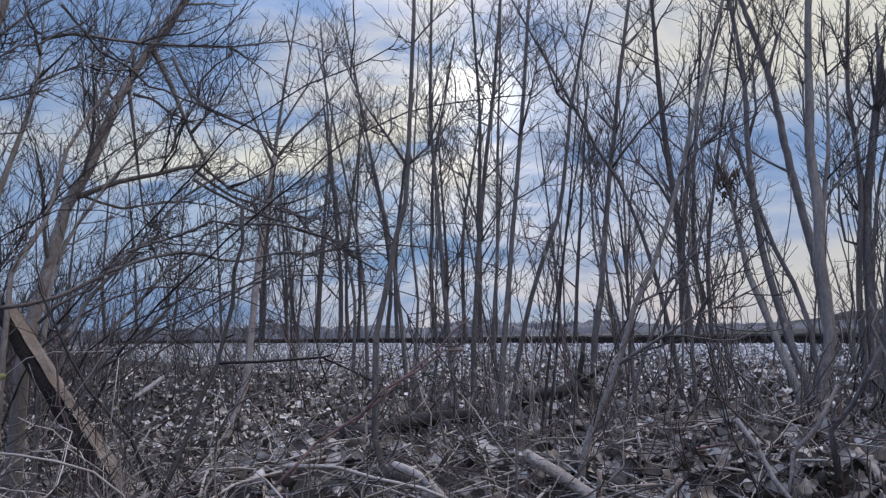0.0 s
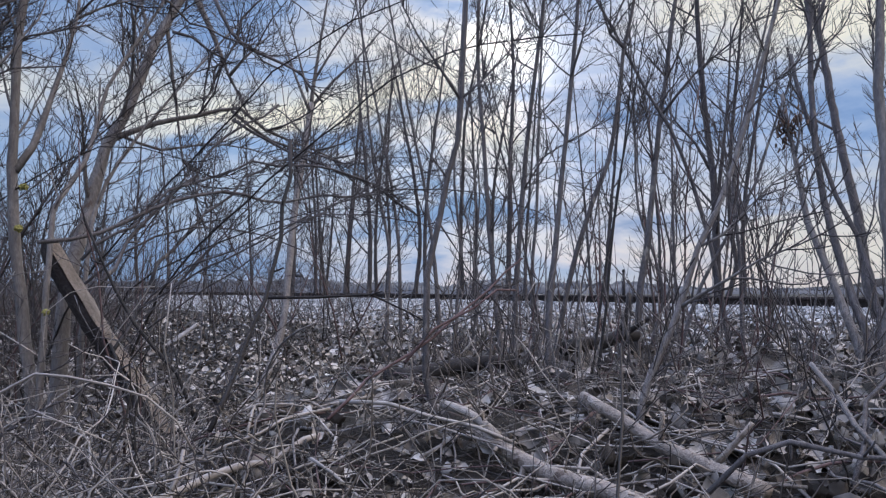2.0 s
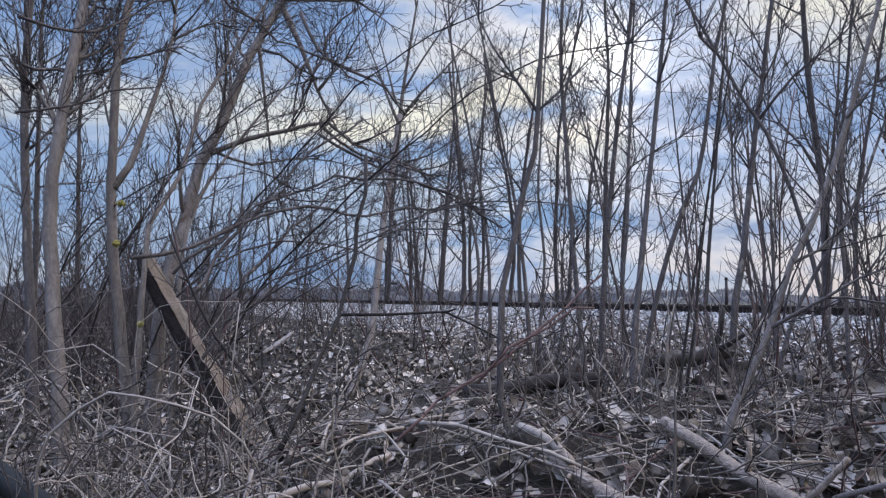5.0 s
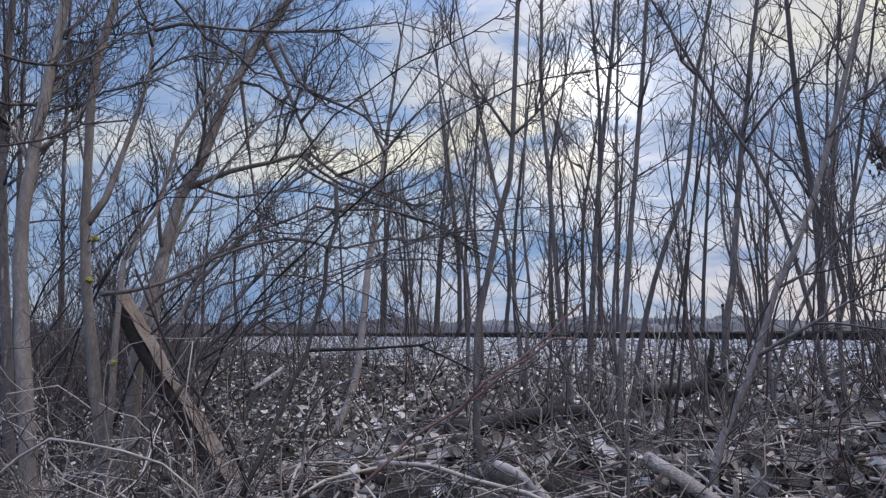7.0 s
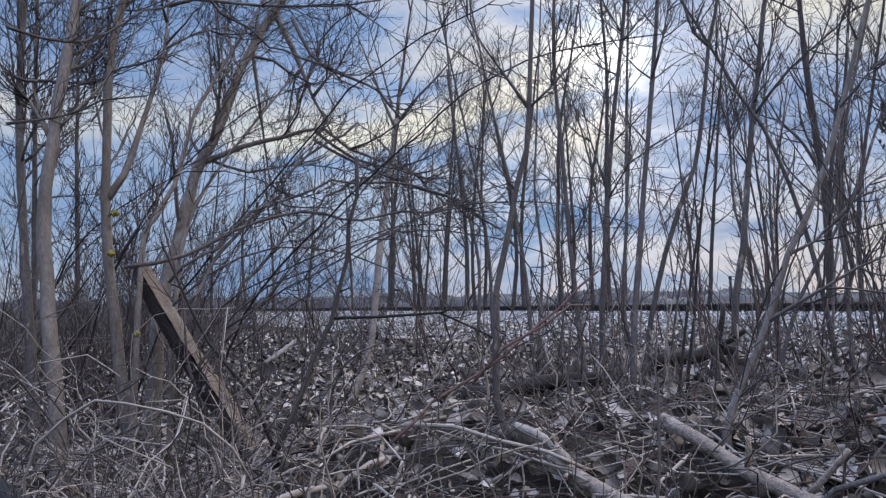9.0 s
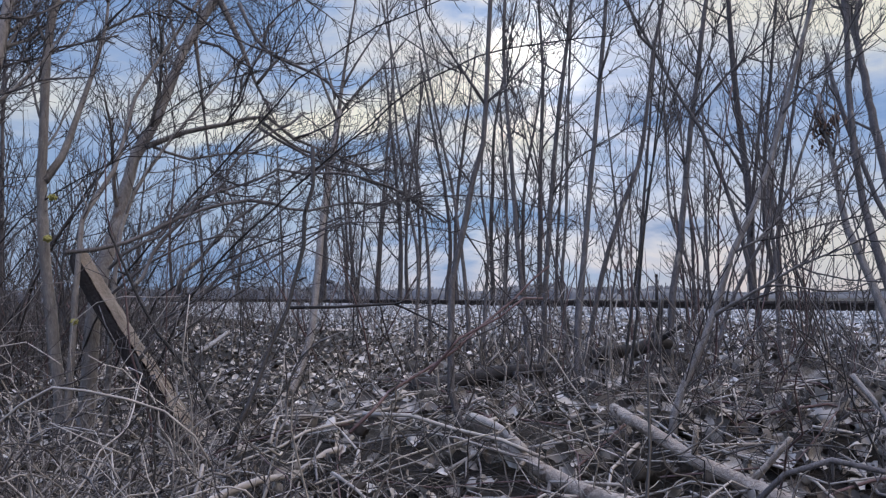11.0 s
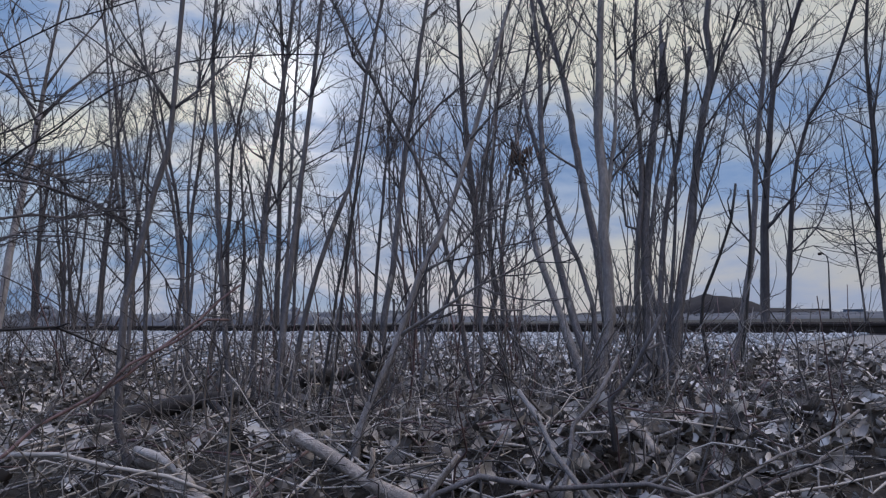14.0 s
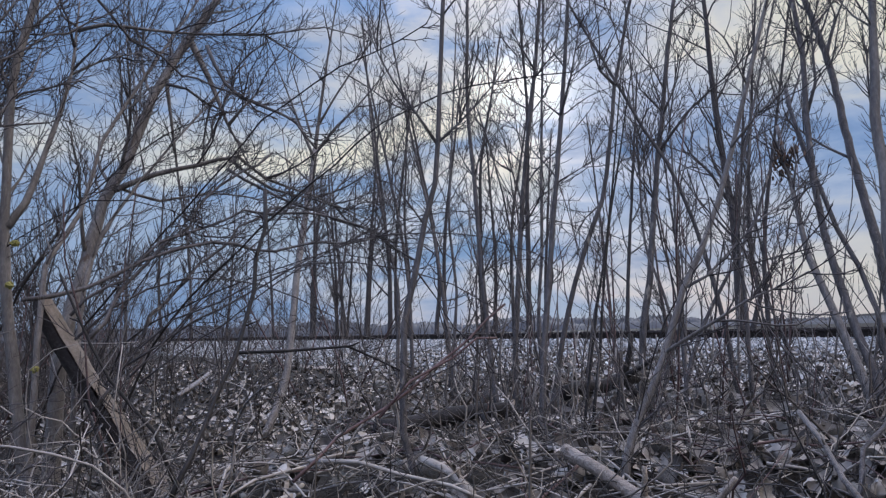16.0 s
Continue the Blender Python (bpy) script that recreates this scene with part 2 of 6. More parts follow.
def rail_side(x, y):
    """Metres from the near rail towards the camera's side."""
    return -(ACROSS.x * x + ACROSS.y * (y - 20.3))


def ground_z(x, y):
    """The floor: a low swell of litter in front, lower under the thicket, rising to the track bed."""
    q = rail_side(x, y)
    z = float(np.interp(q, [-3, 0, 2, 7.6, 11], [0.13, 0.2, 0.175, 0.06, 0.0]))
    swell = ease((5.2 - y) / 2.4)
    z += swell * (0.25 * ease((x + 1.15) / 0.8) - 0.09) * ease((4.2 - x) / 1.8)
    z -= 0.08 * ease((1.75 - y) / 0.5)
    z -= (1 - swell) * 0.13 * ease((-x - 0.9) / 0.8) * ease((9 - y) / 3)
    near = min(max((q - 3) / 4, 0.15), 1)
    return z + near * (0.02 * noise.noise((x * 1.3, y * 1.3, 3)) + 0.012 * noise.noise((x * 4.4, y * 4.4, 7)))


class Geo:
    """Gathers vertices and faces for one mesh."""

    def __init__(self):
        self.v, self.f = [], []

    def tube(self, pts, radii, sides=6, cap=True):
        n0 = len(self.v)
        last = None
        count = len(pts)
        for i, p in enumerate(pts):
            d = (pts[min(i + 1, count - 1)] - pts[max(i - 1, 0)]).normalized()
            ref = last if last is not None else (Vector((1, 0, 0)) if abs(d.x) < 0.8 else Vector((0, 1, 0)))
            a = (ref - d * ref.dot(d)).normalized()
            b = d.cross(a)
            last = a
            r = radii[i]
            for k in range(sides):
                w = 2 * math.pi * k / sides
                self.v.append(p + a * (r * math.cos(w)) + b * (r * math.sin(w)))
        for i in range(count - 1):
            for k in range(sides):
                p, q = n0 + i * sides + k, n0 + i * sides + (k + 1) % sides
                self.f.append((p, q, q + sides, p + sides))
        if cap:
            self.f.append(tuple(range(n0 + (count - 1) * sides, n0 + count * sides)))
            self.f.append(tuple(reversed(range(n0, n0 + sides))))

    def mesh(self, name, mat, origin=Vector((0, 0, 0)), smooth=True):
        me = bpy.data.meshes.new(name)
        me.from_pydata([tuple(v - origin) for v in self.v], [], self.f)
        me.materials.append(mat)
        if smooth:
            me.shade_smooth()
        return me


def part(name, geo, mat, parent, label="", origin=None, smooth=True):
    o = origin if origin is not None else parent.matrix_basis.translation
    ob = new(name, geo.mesh(name, mat, o, smooth))
    ob.parent = parent
    if label:
        tagged(ob, label)
    return ob


def spline(pts, step):
    """Points along a smooth line through pts, about step apart."""
    pts = [Vector(p) for p in pts]
    out = []
    for i in range(len(pts) - 1):
        a, b = pts[i], pts[i + 1]
        a0 = pts[i - 1] if i else a - (b - a)
        b1 = pts[i + 2] if i + 2 < len(pts) else b + (b - a)
        n = max(1, int((b - a).length / step))
        for k in range(n):
            t = k / n
            out.append(0.5 * (2 * a + (b - a0) * t + (2 * a0 - 5 * a + 4 * b - b1) * t * t + (3 * a - a0 - 3 * b + b1) * t ** 3))
    out.append(pts[-1])
    return out


def tapered(pts, r0, r1, rng, rough=0.06):
    n = len(pts) - 1
    return [(r0 + (r1 - r0) * (i / n) ** 0.8) * (1 + rng.uniform(-rough, rough)) for i in range(n + 1)]


def grow(start, way, length, rng, up=0.25, bend=0.16, n=6):
    pts, d = [start.copy()], way.normalized()
    for _ in range(n):
        d = (d + Vector((rng.gauss(0, bend), rng.gauss(0, bend), rng.gauss(0, bend) + up / n * 2))).normalized()
        pts.append(pts[-1] + d * (length / n))
    return pts


def aside(d, rng, lo, hi):
    """A way that leaves d at an angle of lo to hi degrees."""
    a = Vector((rng.gauss(0, 1), rng.gauss(0, 1), rng.gauss(0, 1)))
    a = (a - d * a.dot(d)).normalized()
    w = radians(rng.uniform(lo, hi))
    return (d * math.cos(w) + a * math.sin(w)).normalized()


def twigs_on(geo, pts, r, rng, per_metre, length, least, deep=True):
    """Fine twigs along a branch, with finer ones on them."""
    total = sum((b - a).length for a, b in zip(pts, pts[1:]))
    for _ in range(int(total * per_metre + rng.random())):
        i = min(int((0.12 + 0.88 * rng.random()) * (len(pts) - 1)), len(pts) - 2)
        d = (pts[i + 1] - pts[i]).normalized()
        p = pts[i].lerp(pts[i + 1], rng.random())
        L = length * rng.uniform(0.35, 1.15)
        q = grow(p, aside(d, rng, 28, 62), L, rng, 0.3, 0.13, 4)
        r0 = max(least, min(r * 0.5, least * 2.0))
        geo.tube(q, [r0, r0 * 0.85, r0 * 0.7, r0 * 0.6, r0 * 0.4], 3, False)
        if deep and L > length * 0.45:
            for k in range(rng.randint(2, 4)):
                j = rng.randint(1, 3)
                e = (q[j + 1] - q[j]).normalized()
                s = grow(q[j].lerp(q[j + 1], rng.random()), aside(e, rng, 30, 65), L * rng.uniform(0.25, 0.55), rng, 0.25, 0.12, 3)
                geo.tube(s, [r0 * 0.7, r0 * 0.6, r0 * 0.5, r0 * 0.35], 3, False)


KINDS = {"sapling": "sapling", "far_tree": "tree", "clump_tree": "tree", "sucker": "sapling", "leaning_tree": "tree", "forked_tree": "tree", "bent_sapling": "sapling", "near_sapling": "sapling"}


def tree(name, label, mat, r0, r1, pts, side=8, spread=0.55, twig=1.0, lo=0.35, seed=1, limbs=(), angle=(28, 55)):
    """A bare tree: trunk along pts, the named limbs, and side branches with twigs of its own growth."""
    rng = random.Random(seed)
    far = name == "far_tree"
    base = Vector(pts[0])
    root = tagged(new(name), label, KINDS[name], "bare trees and saplings")
    root.matrix_basis = Matrix.Translation(base)
    step = 0.5 if far else 0.09
    line = spline(pts, step)
    wob = r0 * 0.25
    line = [line[0]] + [p + Vector((rng.uniform(-wob, wob), rng.uniform(-wob, wob), 0)) * 0.5 for p in line[1:]]
    radii = tapered(line, r0, r1, rng)
    radii[0] *= 1.35
    g = Geo()
    g.tube(line, radii, 10)
    part("trunk", g, mat, root)
    fine = Geo()
    close = 1.0 if far else min(1.6, max(1.0, 4.2 / base.y))
    least = 0.0045 if far else 0.0015 / close
    twig *= close
    total = sum((b - a).length for a, b in zip(line, line[1:]))
    reach = spread * total * 0.36
    n = len(line) - 1
    for r, lp in limbs:
        q = spline(lp, step)
        g = Geo()
        g.tube(q, tapered(q, r, r * 0.22, rng), 7)
        part("limb", g, mat, root)
        twigs_on(fine, q, r, rng, 2.2 if far else 19 * twig, reach * 0.36, least)
        for _ in range(int(4 * twig / close)):
            i = rng.randint(len(q) // 4, len(q) - 2)
            b = grow(q[i], aside((q[i + 1] - q[i]).normalized(), rng, 30, 55), reach * rng.uniform(0.4, 0.8), rng)
            fine.tube(b, tapered(b, r * 0.45, least * 1.5, rng), 4, False)
            twigs_on(fine, b, r * 0.4, rng, 2.4 if far else 12 * twig, reach * 0.28, least)
    for k in range(side):
        u = lo + (0.98 - lo) * (k + rng.random()) / side
        i = min(int(u * n), n - 1)
        d = (line[i + 1] - line[i]).normalized()
        L = reach * rng.uniform(0.5, 1.1) * (1.15 - 0.5 * u)
        b = grow(line[i], aside(d, rng, *angle), L, rng, 0.35 if angle[0] < 40 else 0.05, 0.12, 8)
        rb = radii[i] * rng.uniform(0.28, 0.5)
        g = Geo()
        g.tube(b, tapered(b, rb, max(rb * 0.3, least), rng), 5)
        part("branch", g, mat, root)
        twigs_on(fine, b, rb, rng, (2.6 if far else 15) * twig, L * 0.45, least)
    top = line[int(n * 0.55):]
    twigs_on(fine, top, r1, rng, (1.5 if far else 9) * twig, reach * 0.4, least)
    if fine.v:
        tagged(part("twig_mass", fine, BARKF if far else TWIG, root, "fine bare twigs"), kind="stuff")
    return root


# ---- ground ----
def make_ground():
    near_x, near_y = np.arange(-9, 14.01, 0.16), np.arange(-3, 26.01, 0.16)
    xs = np.concatenate([[-3000, -600, -150, -50, -22], near_x, [22, 45, 150, 600, 3000]])
    ys = np.concatenate([[-600, -100, -20, -8], near_y, [34, 50, 90, 200, 600, 3000]])
    g = Geo()
    for y in ys:
        for x in xs:
            g.v.append(Vector((x, y, ground_z(x, y) if abs(x) < 60 and -10 < y < 60 else (0.15 if rail_side(x, y) < 0 else 0.0))))
    w = len(xs)
    for j in range(len(ys) - 1):
        for i in range(w - 1):
            p = j * w + i
            g.f.append((p, p + 1, p + w + 1, p + w))
    me = g.mesh("ground", SOIL)
    me.materials.append(GRAVEL)
    me.materials.append(FIELD)
    for poly in me.polygons:
        x, y, _ = poly.center
        if rail_side(x, y) < 6.4 + 1.2 * noise.noise((x * 0.8, y * 0.8, 11)):
            poly.material_index = 1 if rail_side(x, y) > -2.4 else 2
    ob = new("ground", me)
    return tagged(ob, "dark leaf-strewn woodland floor rising gently to the track bed", "ground", kind="structure")


ground = make_ground()


# ---- railway ----


def rail(offset):
    """A flat-bottomed rail: foot, web and a worn head."""
    root = tagged(new("rail"), "dark rusty steel railway rail on grey ballast", "rail", "rails of the track")
    a = RAIL_A + ACROSS * offset - RAIL_WAY * 40
    root.matrix_basis = Matrix.Translation((a.x, a.y, 0.185))
    half = [(0.065, 0), (0.065, 0.010), (0.03, 0.02), (0.009, 0.03), (0.009, 0.105), (0.034, 0.115)]
    half = [(x * 1.1, z * 1.12) for x, z in half]
    body = half + [(-x, z) for x, z in reversed(half)]
    head = [(0.036, 0.129), (0.038, 0.155), (0.03, 0.164), (-0.03, 0.164), (-0.038, 0.155), (-0.036, 0.129)]
    for name, shape, mat in (("web_and_foot", body, RUST), ("head", head, RUST)):
        g = Geo()
        n, cuts = len(shape), 12
        for k in range(cuts + 1):
            c = RAIL_WAY * (260 * (k / cuts) ** 1.6)
            for x, z in shape:
                g.v.append(c + ACROSS * x + Vector((0, 0, z)))
        for k in range(cuts):
            for i in range(n):
                p, q = k * n + i, k * n + (i + 1) % n
                g.f.append((p, p + n, q + n, q))
        g.f += [tuple(range(n)), tuple(reversed(range(cuts * n, cuts * n + n)))]
        part(name, g, mat, root, "dull worn running surface" if name == "head" else "", Vector((0, 0, 0)), False)
    g = Geo()
    for k in range(cuts + 1):
        c = RAIL_WAY * (260 * (k / cuts) ** 1.6)
        g.v += [c + ACROSS * x + Vector((0, 0, 0.1655)) for x in (-0.022, 0.022)]
    for k in range(cuts):
        g.f.append((2 * k, 2 * k + 1, 2 * k + 3, 2 * k + 2))
    part("running_band", g, SHINE, root, "dull band worn by wheels", Vector((0, 0, 0)), False)
    return root


rail(0.0)
rail(1.505)


# ---- beyond the track ----
def bearing(deg, dist, z=0.0):
    return Vector((dist * math.sin(radians(deg)), dist * math.cos(radians(deg)), z))


def scrub_belt():
    """A low belt of distant scrub and bare trees along the skyline."""
    rng = random.Random(5)
    g = Geo()
    for row, (dist, high) in enumerate(((66, 1.35), (130, 2.4), (210, 3.9))):
        n0, n = len(g.v), 1500
        for k in range(n + 1):
            b = -62 + 130 * k / n
            fade = 1 - 0.6 * ease((b - 8) / 9)
            h = high * fade * (0.55 + 0.5 * noise.noise((b * 0.21, row * 9, 0)) + 0.2 * noise.noise((b * 1.3, row * 9, 4)) + rng.uniform(0, 0.2))
            for dd, zz in ((0, 0), (1.5, max(h * 0.7, 0.3)), (5, max(h, 0.4)), (12, 0)):
                g.v.append(bearing(b, dist + dd, zz))
        for k in range(n):
            for i in range(3):
                p = n0 + k * 4 + i
                g.f.append((p, p + 4, p + 5, p + 1))
    for _ in range(900):
        b, dist = rng.uniform(-60, 60), rng.uniform(66, 210)
        p = bearing(b, dist)
        h = dist * rng.uniform(0.008, 0.02) * (1 - 0.6 * ease((b - 8) / 9))
        g.tube([p, p + Vector((rng.uniform(-0.3, 0.3), 0, h * 0.5)), p + Vector((rng.uniform(-0.6, 0.6), 0, h))], [dist * 0.0006, dist * 0.0004, dist * 0.00015], 3, False)
    # the belt's haze is only its material colour
    tagged(new("distant_scrub", g.mesh("distant_scrub", HAZE)), "low belt of leafless scrub, greyed by haze in its colour", "scrub", kind="stuff")


def spoil_mound():
    """A rounded heap of soil and scrub with a stepped shoulder."""
    g = Geo()
    n, m = 90, 14
    for j in range(m + 1):
        dist = 280 + 50 * j / m
        s = math.sin(math.pi * j / m)
        for i in range(n + 1):
            b = 20.0 + 21.0 * i / n
            crest = float(np.interp(b, [20.0, 22.7, 25.0, 26.2, 28.1, 30.3, 31.8, 33.9, 35.0, 35.7, 39.4, 41.0], [0.1, 1.4, 2.3, 4.2, 4.5, 5.5, 8.1, 6.5, 4.4, 2.9, 1.3, 0.1]))
            z = crest * s ** 0.7 * (1 + 0.10 * noise.noise((b * 1.9, j * 0.5, 1)) + 0.05 * noise.noise((b * 7, j, 2)))
            g.v.append(bearing(b, dist, z + 0.1 if s > 0.01 else -0.2))
    for j in range(m):
        for i in range(n):
            p = j * (n + 1) + i
            g.f.append((p, p + 1, p + n + 2, p + n + 1))
    tagged(new("spoil_mound", g.mesh("spoil_mound", MOUND)), "dark rounded earth mound beyond the railway", "mound", kind="structure")


def box(g, c, sx, sy, sz, turn=0.0):
    n0 = len(g.v)
    for x in (-sx / 2, sx / 2):
        for y in (-sy / 2, sy / 2):
            for z in (0, sz):
                g.v.append(c + Vector((x * math.cos(turn) - y * math.sin(turn), x * math.sin(turn) + y * math.cos(turn), z)))
    for q in ((0, 1, 3, 2), (4, 6, 7, 5), (0, 4, 5, 1), (2, 3, 7, 6), (0, 2, 6, 4), (1, 5, 7, 3)):
        g.f.append(tuple(n0 + i for i in q))


def shed(name, deg, dist, wide, deep, high, mat, label):
    """A long low building: walls, a slightly oversailing roof, a door and windows."""
    at = bearing(deg, dist, 0.1)
    turn = -radians(deg)
    root = tagged(new(name), label, "building", "distant buildings")
    root.matrix_basis = Matrix.Translation(at) @ Matrix.Rotation(turn, 4, "Z")
    zero = Vector((0, 0, 0))
    g = Geo()
    box(g, zero, wide, deep, high)
    part("wall", g, mat, root, "", zero, False)
    g = Geo()
    box(g, Vector((0, 0, high + 0.01)), wide + 0.5, deep + 0.5, high * 0.06)
    part("roof", g, mat, root, "", zero, False)
    for k in range(4):
        g = Geo()
        box(g, Vector((wide * (-0.38 + 0.25 * k), -deep / 2 - 0.02, high * 0.45)), wide * 0.06, 0.06, high * 0.2)
        part("window", g, RUST, root, "", zero, False)


def water_tower(deg, dist):
    """A bulb on a slim shaft."""
    root = tagged(new("water_tower"), "distant water tower with a round tank, haze-pale in its colour", "water tower")
    root.matrix_basis = Matrix.Translation(bearing(deg, dist))
    zero = Vector((0, 0, 0))
    h = dist * 0.0205
    g = Geo()
    g.tube([Vector((0, 0, 0)), Vector((0, 0, h * 0.4)), Vector((0, 0, h * 0.8))], [h * 0.10, h * 0.05, h * 0.06], 10)
    # shaft and tank take the same haze-tinted colour as the far scrub
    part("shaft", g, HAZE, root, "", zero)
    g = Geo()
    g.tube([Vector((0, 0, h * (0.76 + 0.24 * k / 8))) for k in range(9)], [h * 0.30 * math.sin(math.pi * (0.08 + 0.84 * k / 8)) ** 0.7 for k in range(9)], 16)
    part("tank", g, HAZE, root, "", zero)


def post(deg, dist, high, r, label, name="post"):
    at = bearing(deg, dist, 0.1)
    root = tagged(new(name), label, "post", "posts beyond the track")
    root.matrix_basis = Matrix.Translation(at)
    g = Geo()
    g.tube([at, at + Vector((0.01, 0, high * 0.5)), at + Vector((0.0, 0, high))], [r, r * 0.9, r * 0.8], 8)
    part("shaft", g, BARKF, root)
    g = Geo()
    g.tube([at + Vector((0, 0, high)), at + Vector((0, 0, high + r * 1.5))], [r * 1.15, r * 0.7], 8)
    part("cap", g, RUST, root)


def street_lamp(deg, dist):
    root = tagged(new("street_lamp"), "slim dark street lamp with a short bent arm", "street lamp")
    at = bearing(deg, dist, 0.1)
    root.matrix_basis = Matrix.Translation(at)
    g = Geo()
    line = spline([at, at + Vector((0.02, 0, 2.2)), at + Vector((0.04, 0, 3.7)), at + Vector((-0.12, 0, 4.3)), at + Vector((-0.42, 0, 4.4))], 0.2)
    g.tube(line, tapered(line, 0.075, 0.035, random.Random(3), 0.0), 8)
    part("pole", g, BARKF, root)
    g = Geo()
    end = line[-1]
    g.tube([end + Vector((0.05, 0, 0)), end + Vector((-0.08, 0, -0.01)), end + Vector((-0.25, 0, -0.03)), end + Vector((-0.32, 0, -0.05))], [0.05, 0.10, 0.10, 0.03], 8)
    part("lamp_head", g, RUST, root)


scrub_belt()
spoil_mound()
shed("low_shed", 37.5, 420, 27.0, 12, 2.7, WALL, "long low grey shed beside the mound")
shed("blue_shed", 40.8, 450, 10.0, 8, 2.4, BLUE, "low blue-grey building far across the fields")
water_tower(-12.2, 600)
street_lamp(39.45, 60)
post(10.5, 45, 1.35, 0.09, "short weathered post beyond the railway track")


# ---- trees and saplings ----
tree("leaning_tree", "grey smooth-barked tree leaning over the thicket", BARKP, 0.0336, 0.0157, [(-1.607, 3.011, -0.117), (-1.615, 3.093, 0.462), (-1.640, 3.282, 0.741), (-1.656, 3.487, 1.085), (-1.624, 3.651, 1.323), (-1.583, 3.848, 1.684), (-1.517, 4.020, 1.971), (-1.435, 4.167, 2.225), (-1.164, 4.659, 3.028)], side=18, spread=0.55, twig=1.1, lo=0.30, seed=3,
     limbs=[(0.0190, [(-1.492, 4.069, 2.044), (-1.378, 4.053, 1.815), (-1.271, 4.028, 1.561), (-1.230, 4.020, 1.487), (-1.148, 4.003, 1.331)]),
            (0.0099, [(-1.271, 4.028, 1.561), (-1.205, 4.061, 1.659), (-1.074, 4.118, 1.815)]),
            (0.0136, [(-1.558, 3.921, 1.807), (-1.550, 3.987, 1.930), (-1.591, 4.020, 2.044)]),
            (0.0148, [(-1.648, 3.528, 1.142), (-1.492, 3.651, 1.241), (-1.337, 3.757, 1.298), (-1.164, 3.864, 1.356), (-1.050, 3.930, 1.257), (-0.820, 4.036, 1.175), (-0.566, 4.143, 1.060)]),
            (0.0094, [(-1.197, 3.839, 1.339), (-1.025, 3.938, 1.208), (-0.738, 4.061, 1.134), (-0.525, 4.151, 0.987)]),
            (0.0112, [(-1.558, 3.921, 1.807), (-1.517, 3.921, 1.495), (-1.476, 3.913, 1.200), (-1.427, 3.905, 0.913)]),
            (0.0080, [(-1.640, 3.544, 1.175), (-1.476, 3.667, 1.118), (-1.296, 3.782, 1.167), (-1.050, 3.913, 1.142), (-0.894, 3.995, 1.044)]),
            (0.0071, [(-1.624, 3.643, 1.323), (-1.607, 3.708, 1.536), (-1.648, 3.749, 1.774), (-1.607, 3.831, 2.028)])])
tree("sapling", "slim grey tree with long sideways limbs", BARKP, 0.0228, 0.0098, [(-1.479, 2.654, -0.118), (-1.547, 2.688, 0.291), (-1.598, 2.713, 0.546), (-1.640, 2.747, 0.810), (-1.666, 2.789, 1.091), (-1.683, 2.832, 1.397), (-1.674, 2.883, 1.635), (-1.657, 2.925, 1.787), (-1.522, 3.189, 2.765)], side=14, spread=0.55, twig=1.1, lo=0.35, seed=5,
     limbs=[(0.0160, [(-1.640, 2.756, 0.886), (-1.623, 2.840, 0.989), (-1.615, 2.934, 1.175), (-1.606, 3.044, 1.405), (-1.606, 3.112, 1.567), (-1.632, 3.189, 1.787), (-1.640, 3.223, 1.907)]),
            (0.0094, [(-1.632, 3.180, 1.762), (-1.538, 3.231, 1.804), (-1.283, 3.359, 1.804), (-0.918, 3.503, 1.830), (-0.671, 3.580, 1.881), (-0.425, 3.631, 1.804)]),
            (0.0061, [(-1.606, 3.104, 1.549), (-1.538, 3.189, 1.626), (-1.419, 3.308, 1.702), (-1.343, 3.376, 1.685)]),
            (0.0078, [(-1.674, 2.891, 1.643), (-1.590, 2.959, 1.770), (-1.573, 2.976, 1.847)]),
            (0.0053, [(-0.926, 3.503, 1.830), (-0.799, 3.546, 1.745), (-0.680, 3.588, 1.643)])])
tree("sapling", "grey tree trunk beside the bramble thicket", BARKP, 0.0274, 0.0130, [(-1.496, 2.296, -0.120), (-1.573, 2.373, 0.198), (-1.649, 2.441, 0.478), (-1.734, 2.526, 0.793), (-1.759, 2.586, 0.997), (-1.776, 2.662, 1.235), (-1.793, 2.756, 1.515), (-1.802, 2.832, 1.762), (-1.827, 3.138, 2.731)], side=18, spread=0.55, twig=1.1, lo=0.35, seed=7,
     limbs=[(0.0093, [(-1.768, 2.611, 1.073), (-1.861, 2.619, 1.227), (-1.964, 2.603, 1.329)]),
            (0.0095, [(-1.785, 2.704, 1.354), (-1.742, 2.798, 1.413), (-1.692, 2.900, 1.524)]),
            (0.0088, [(-1.793, 2.781, 1.601), (-1.734, 2.849, 1.694), (-1.700, 2.900, 1.804)])])
tree("sapling", "dark thin tree behind the thicket", BARK, 0.0269, 0.0122, [(-2.380, 3.393, -0.126), (-2.490, 3.486, 0.462), (-2.601, 3.580, 1.006), (-2.703, 3.682, 1.592), (-2.771, 3.810, 2.238), (-2.881, 4.005, 3.232)], side=26, spread=0.90, twig=1.1, lo=0.35, seed=8,
     limbs=[(0.0093, [(-2.686, 3.665, 1.490), (-2.558, 3.699, 1.643), (-2.414, 3.750, 1.711)])])
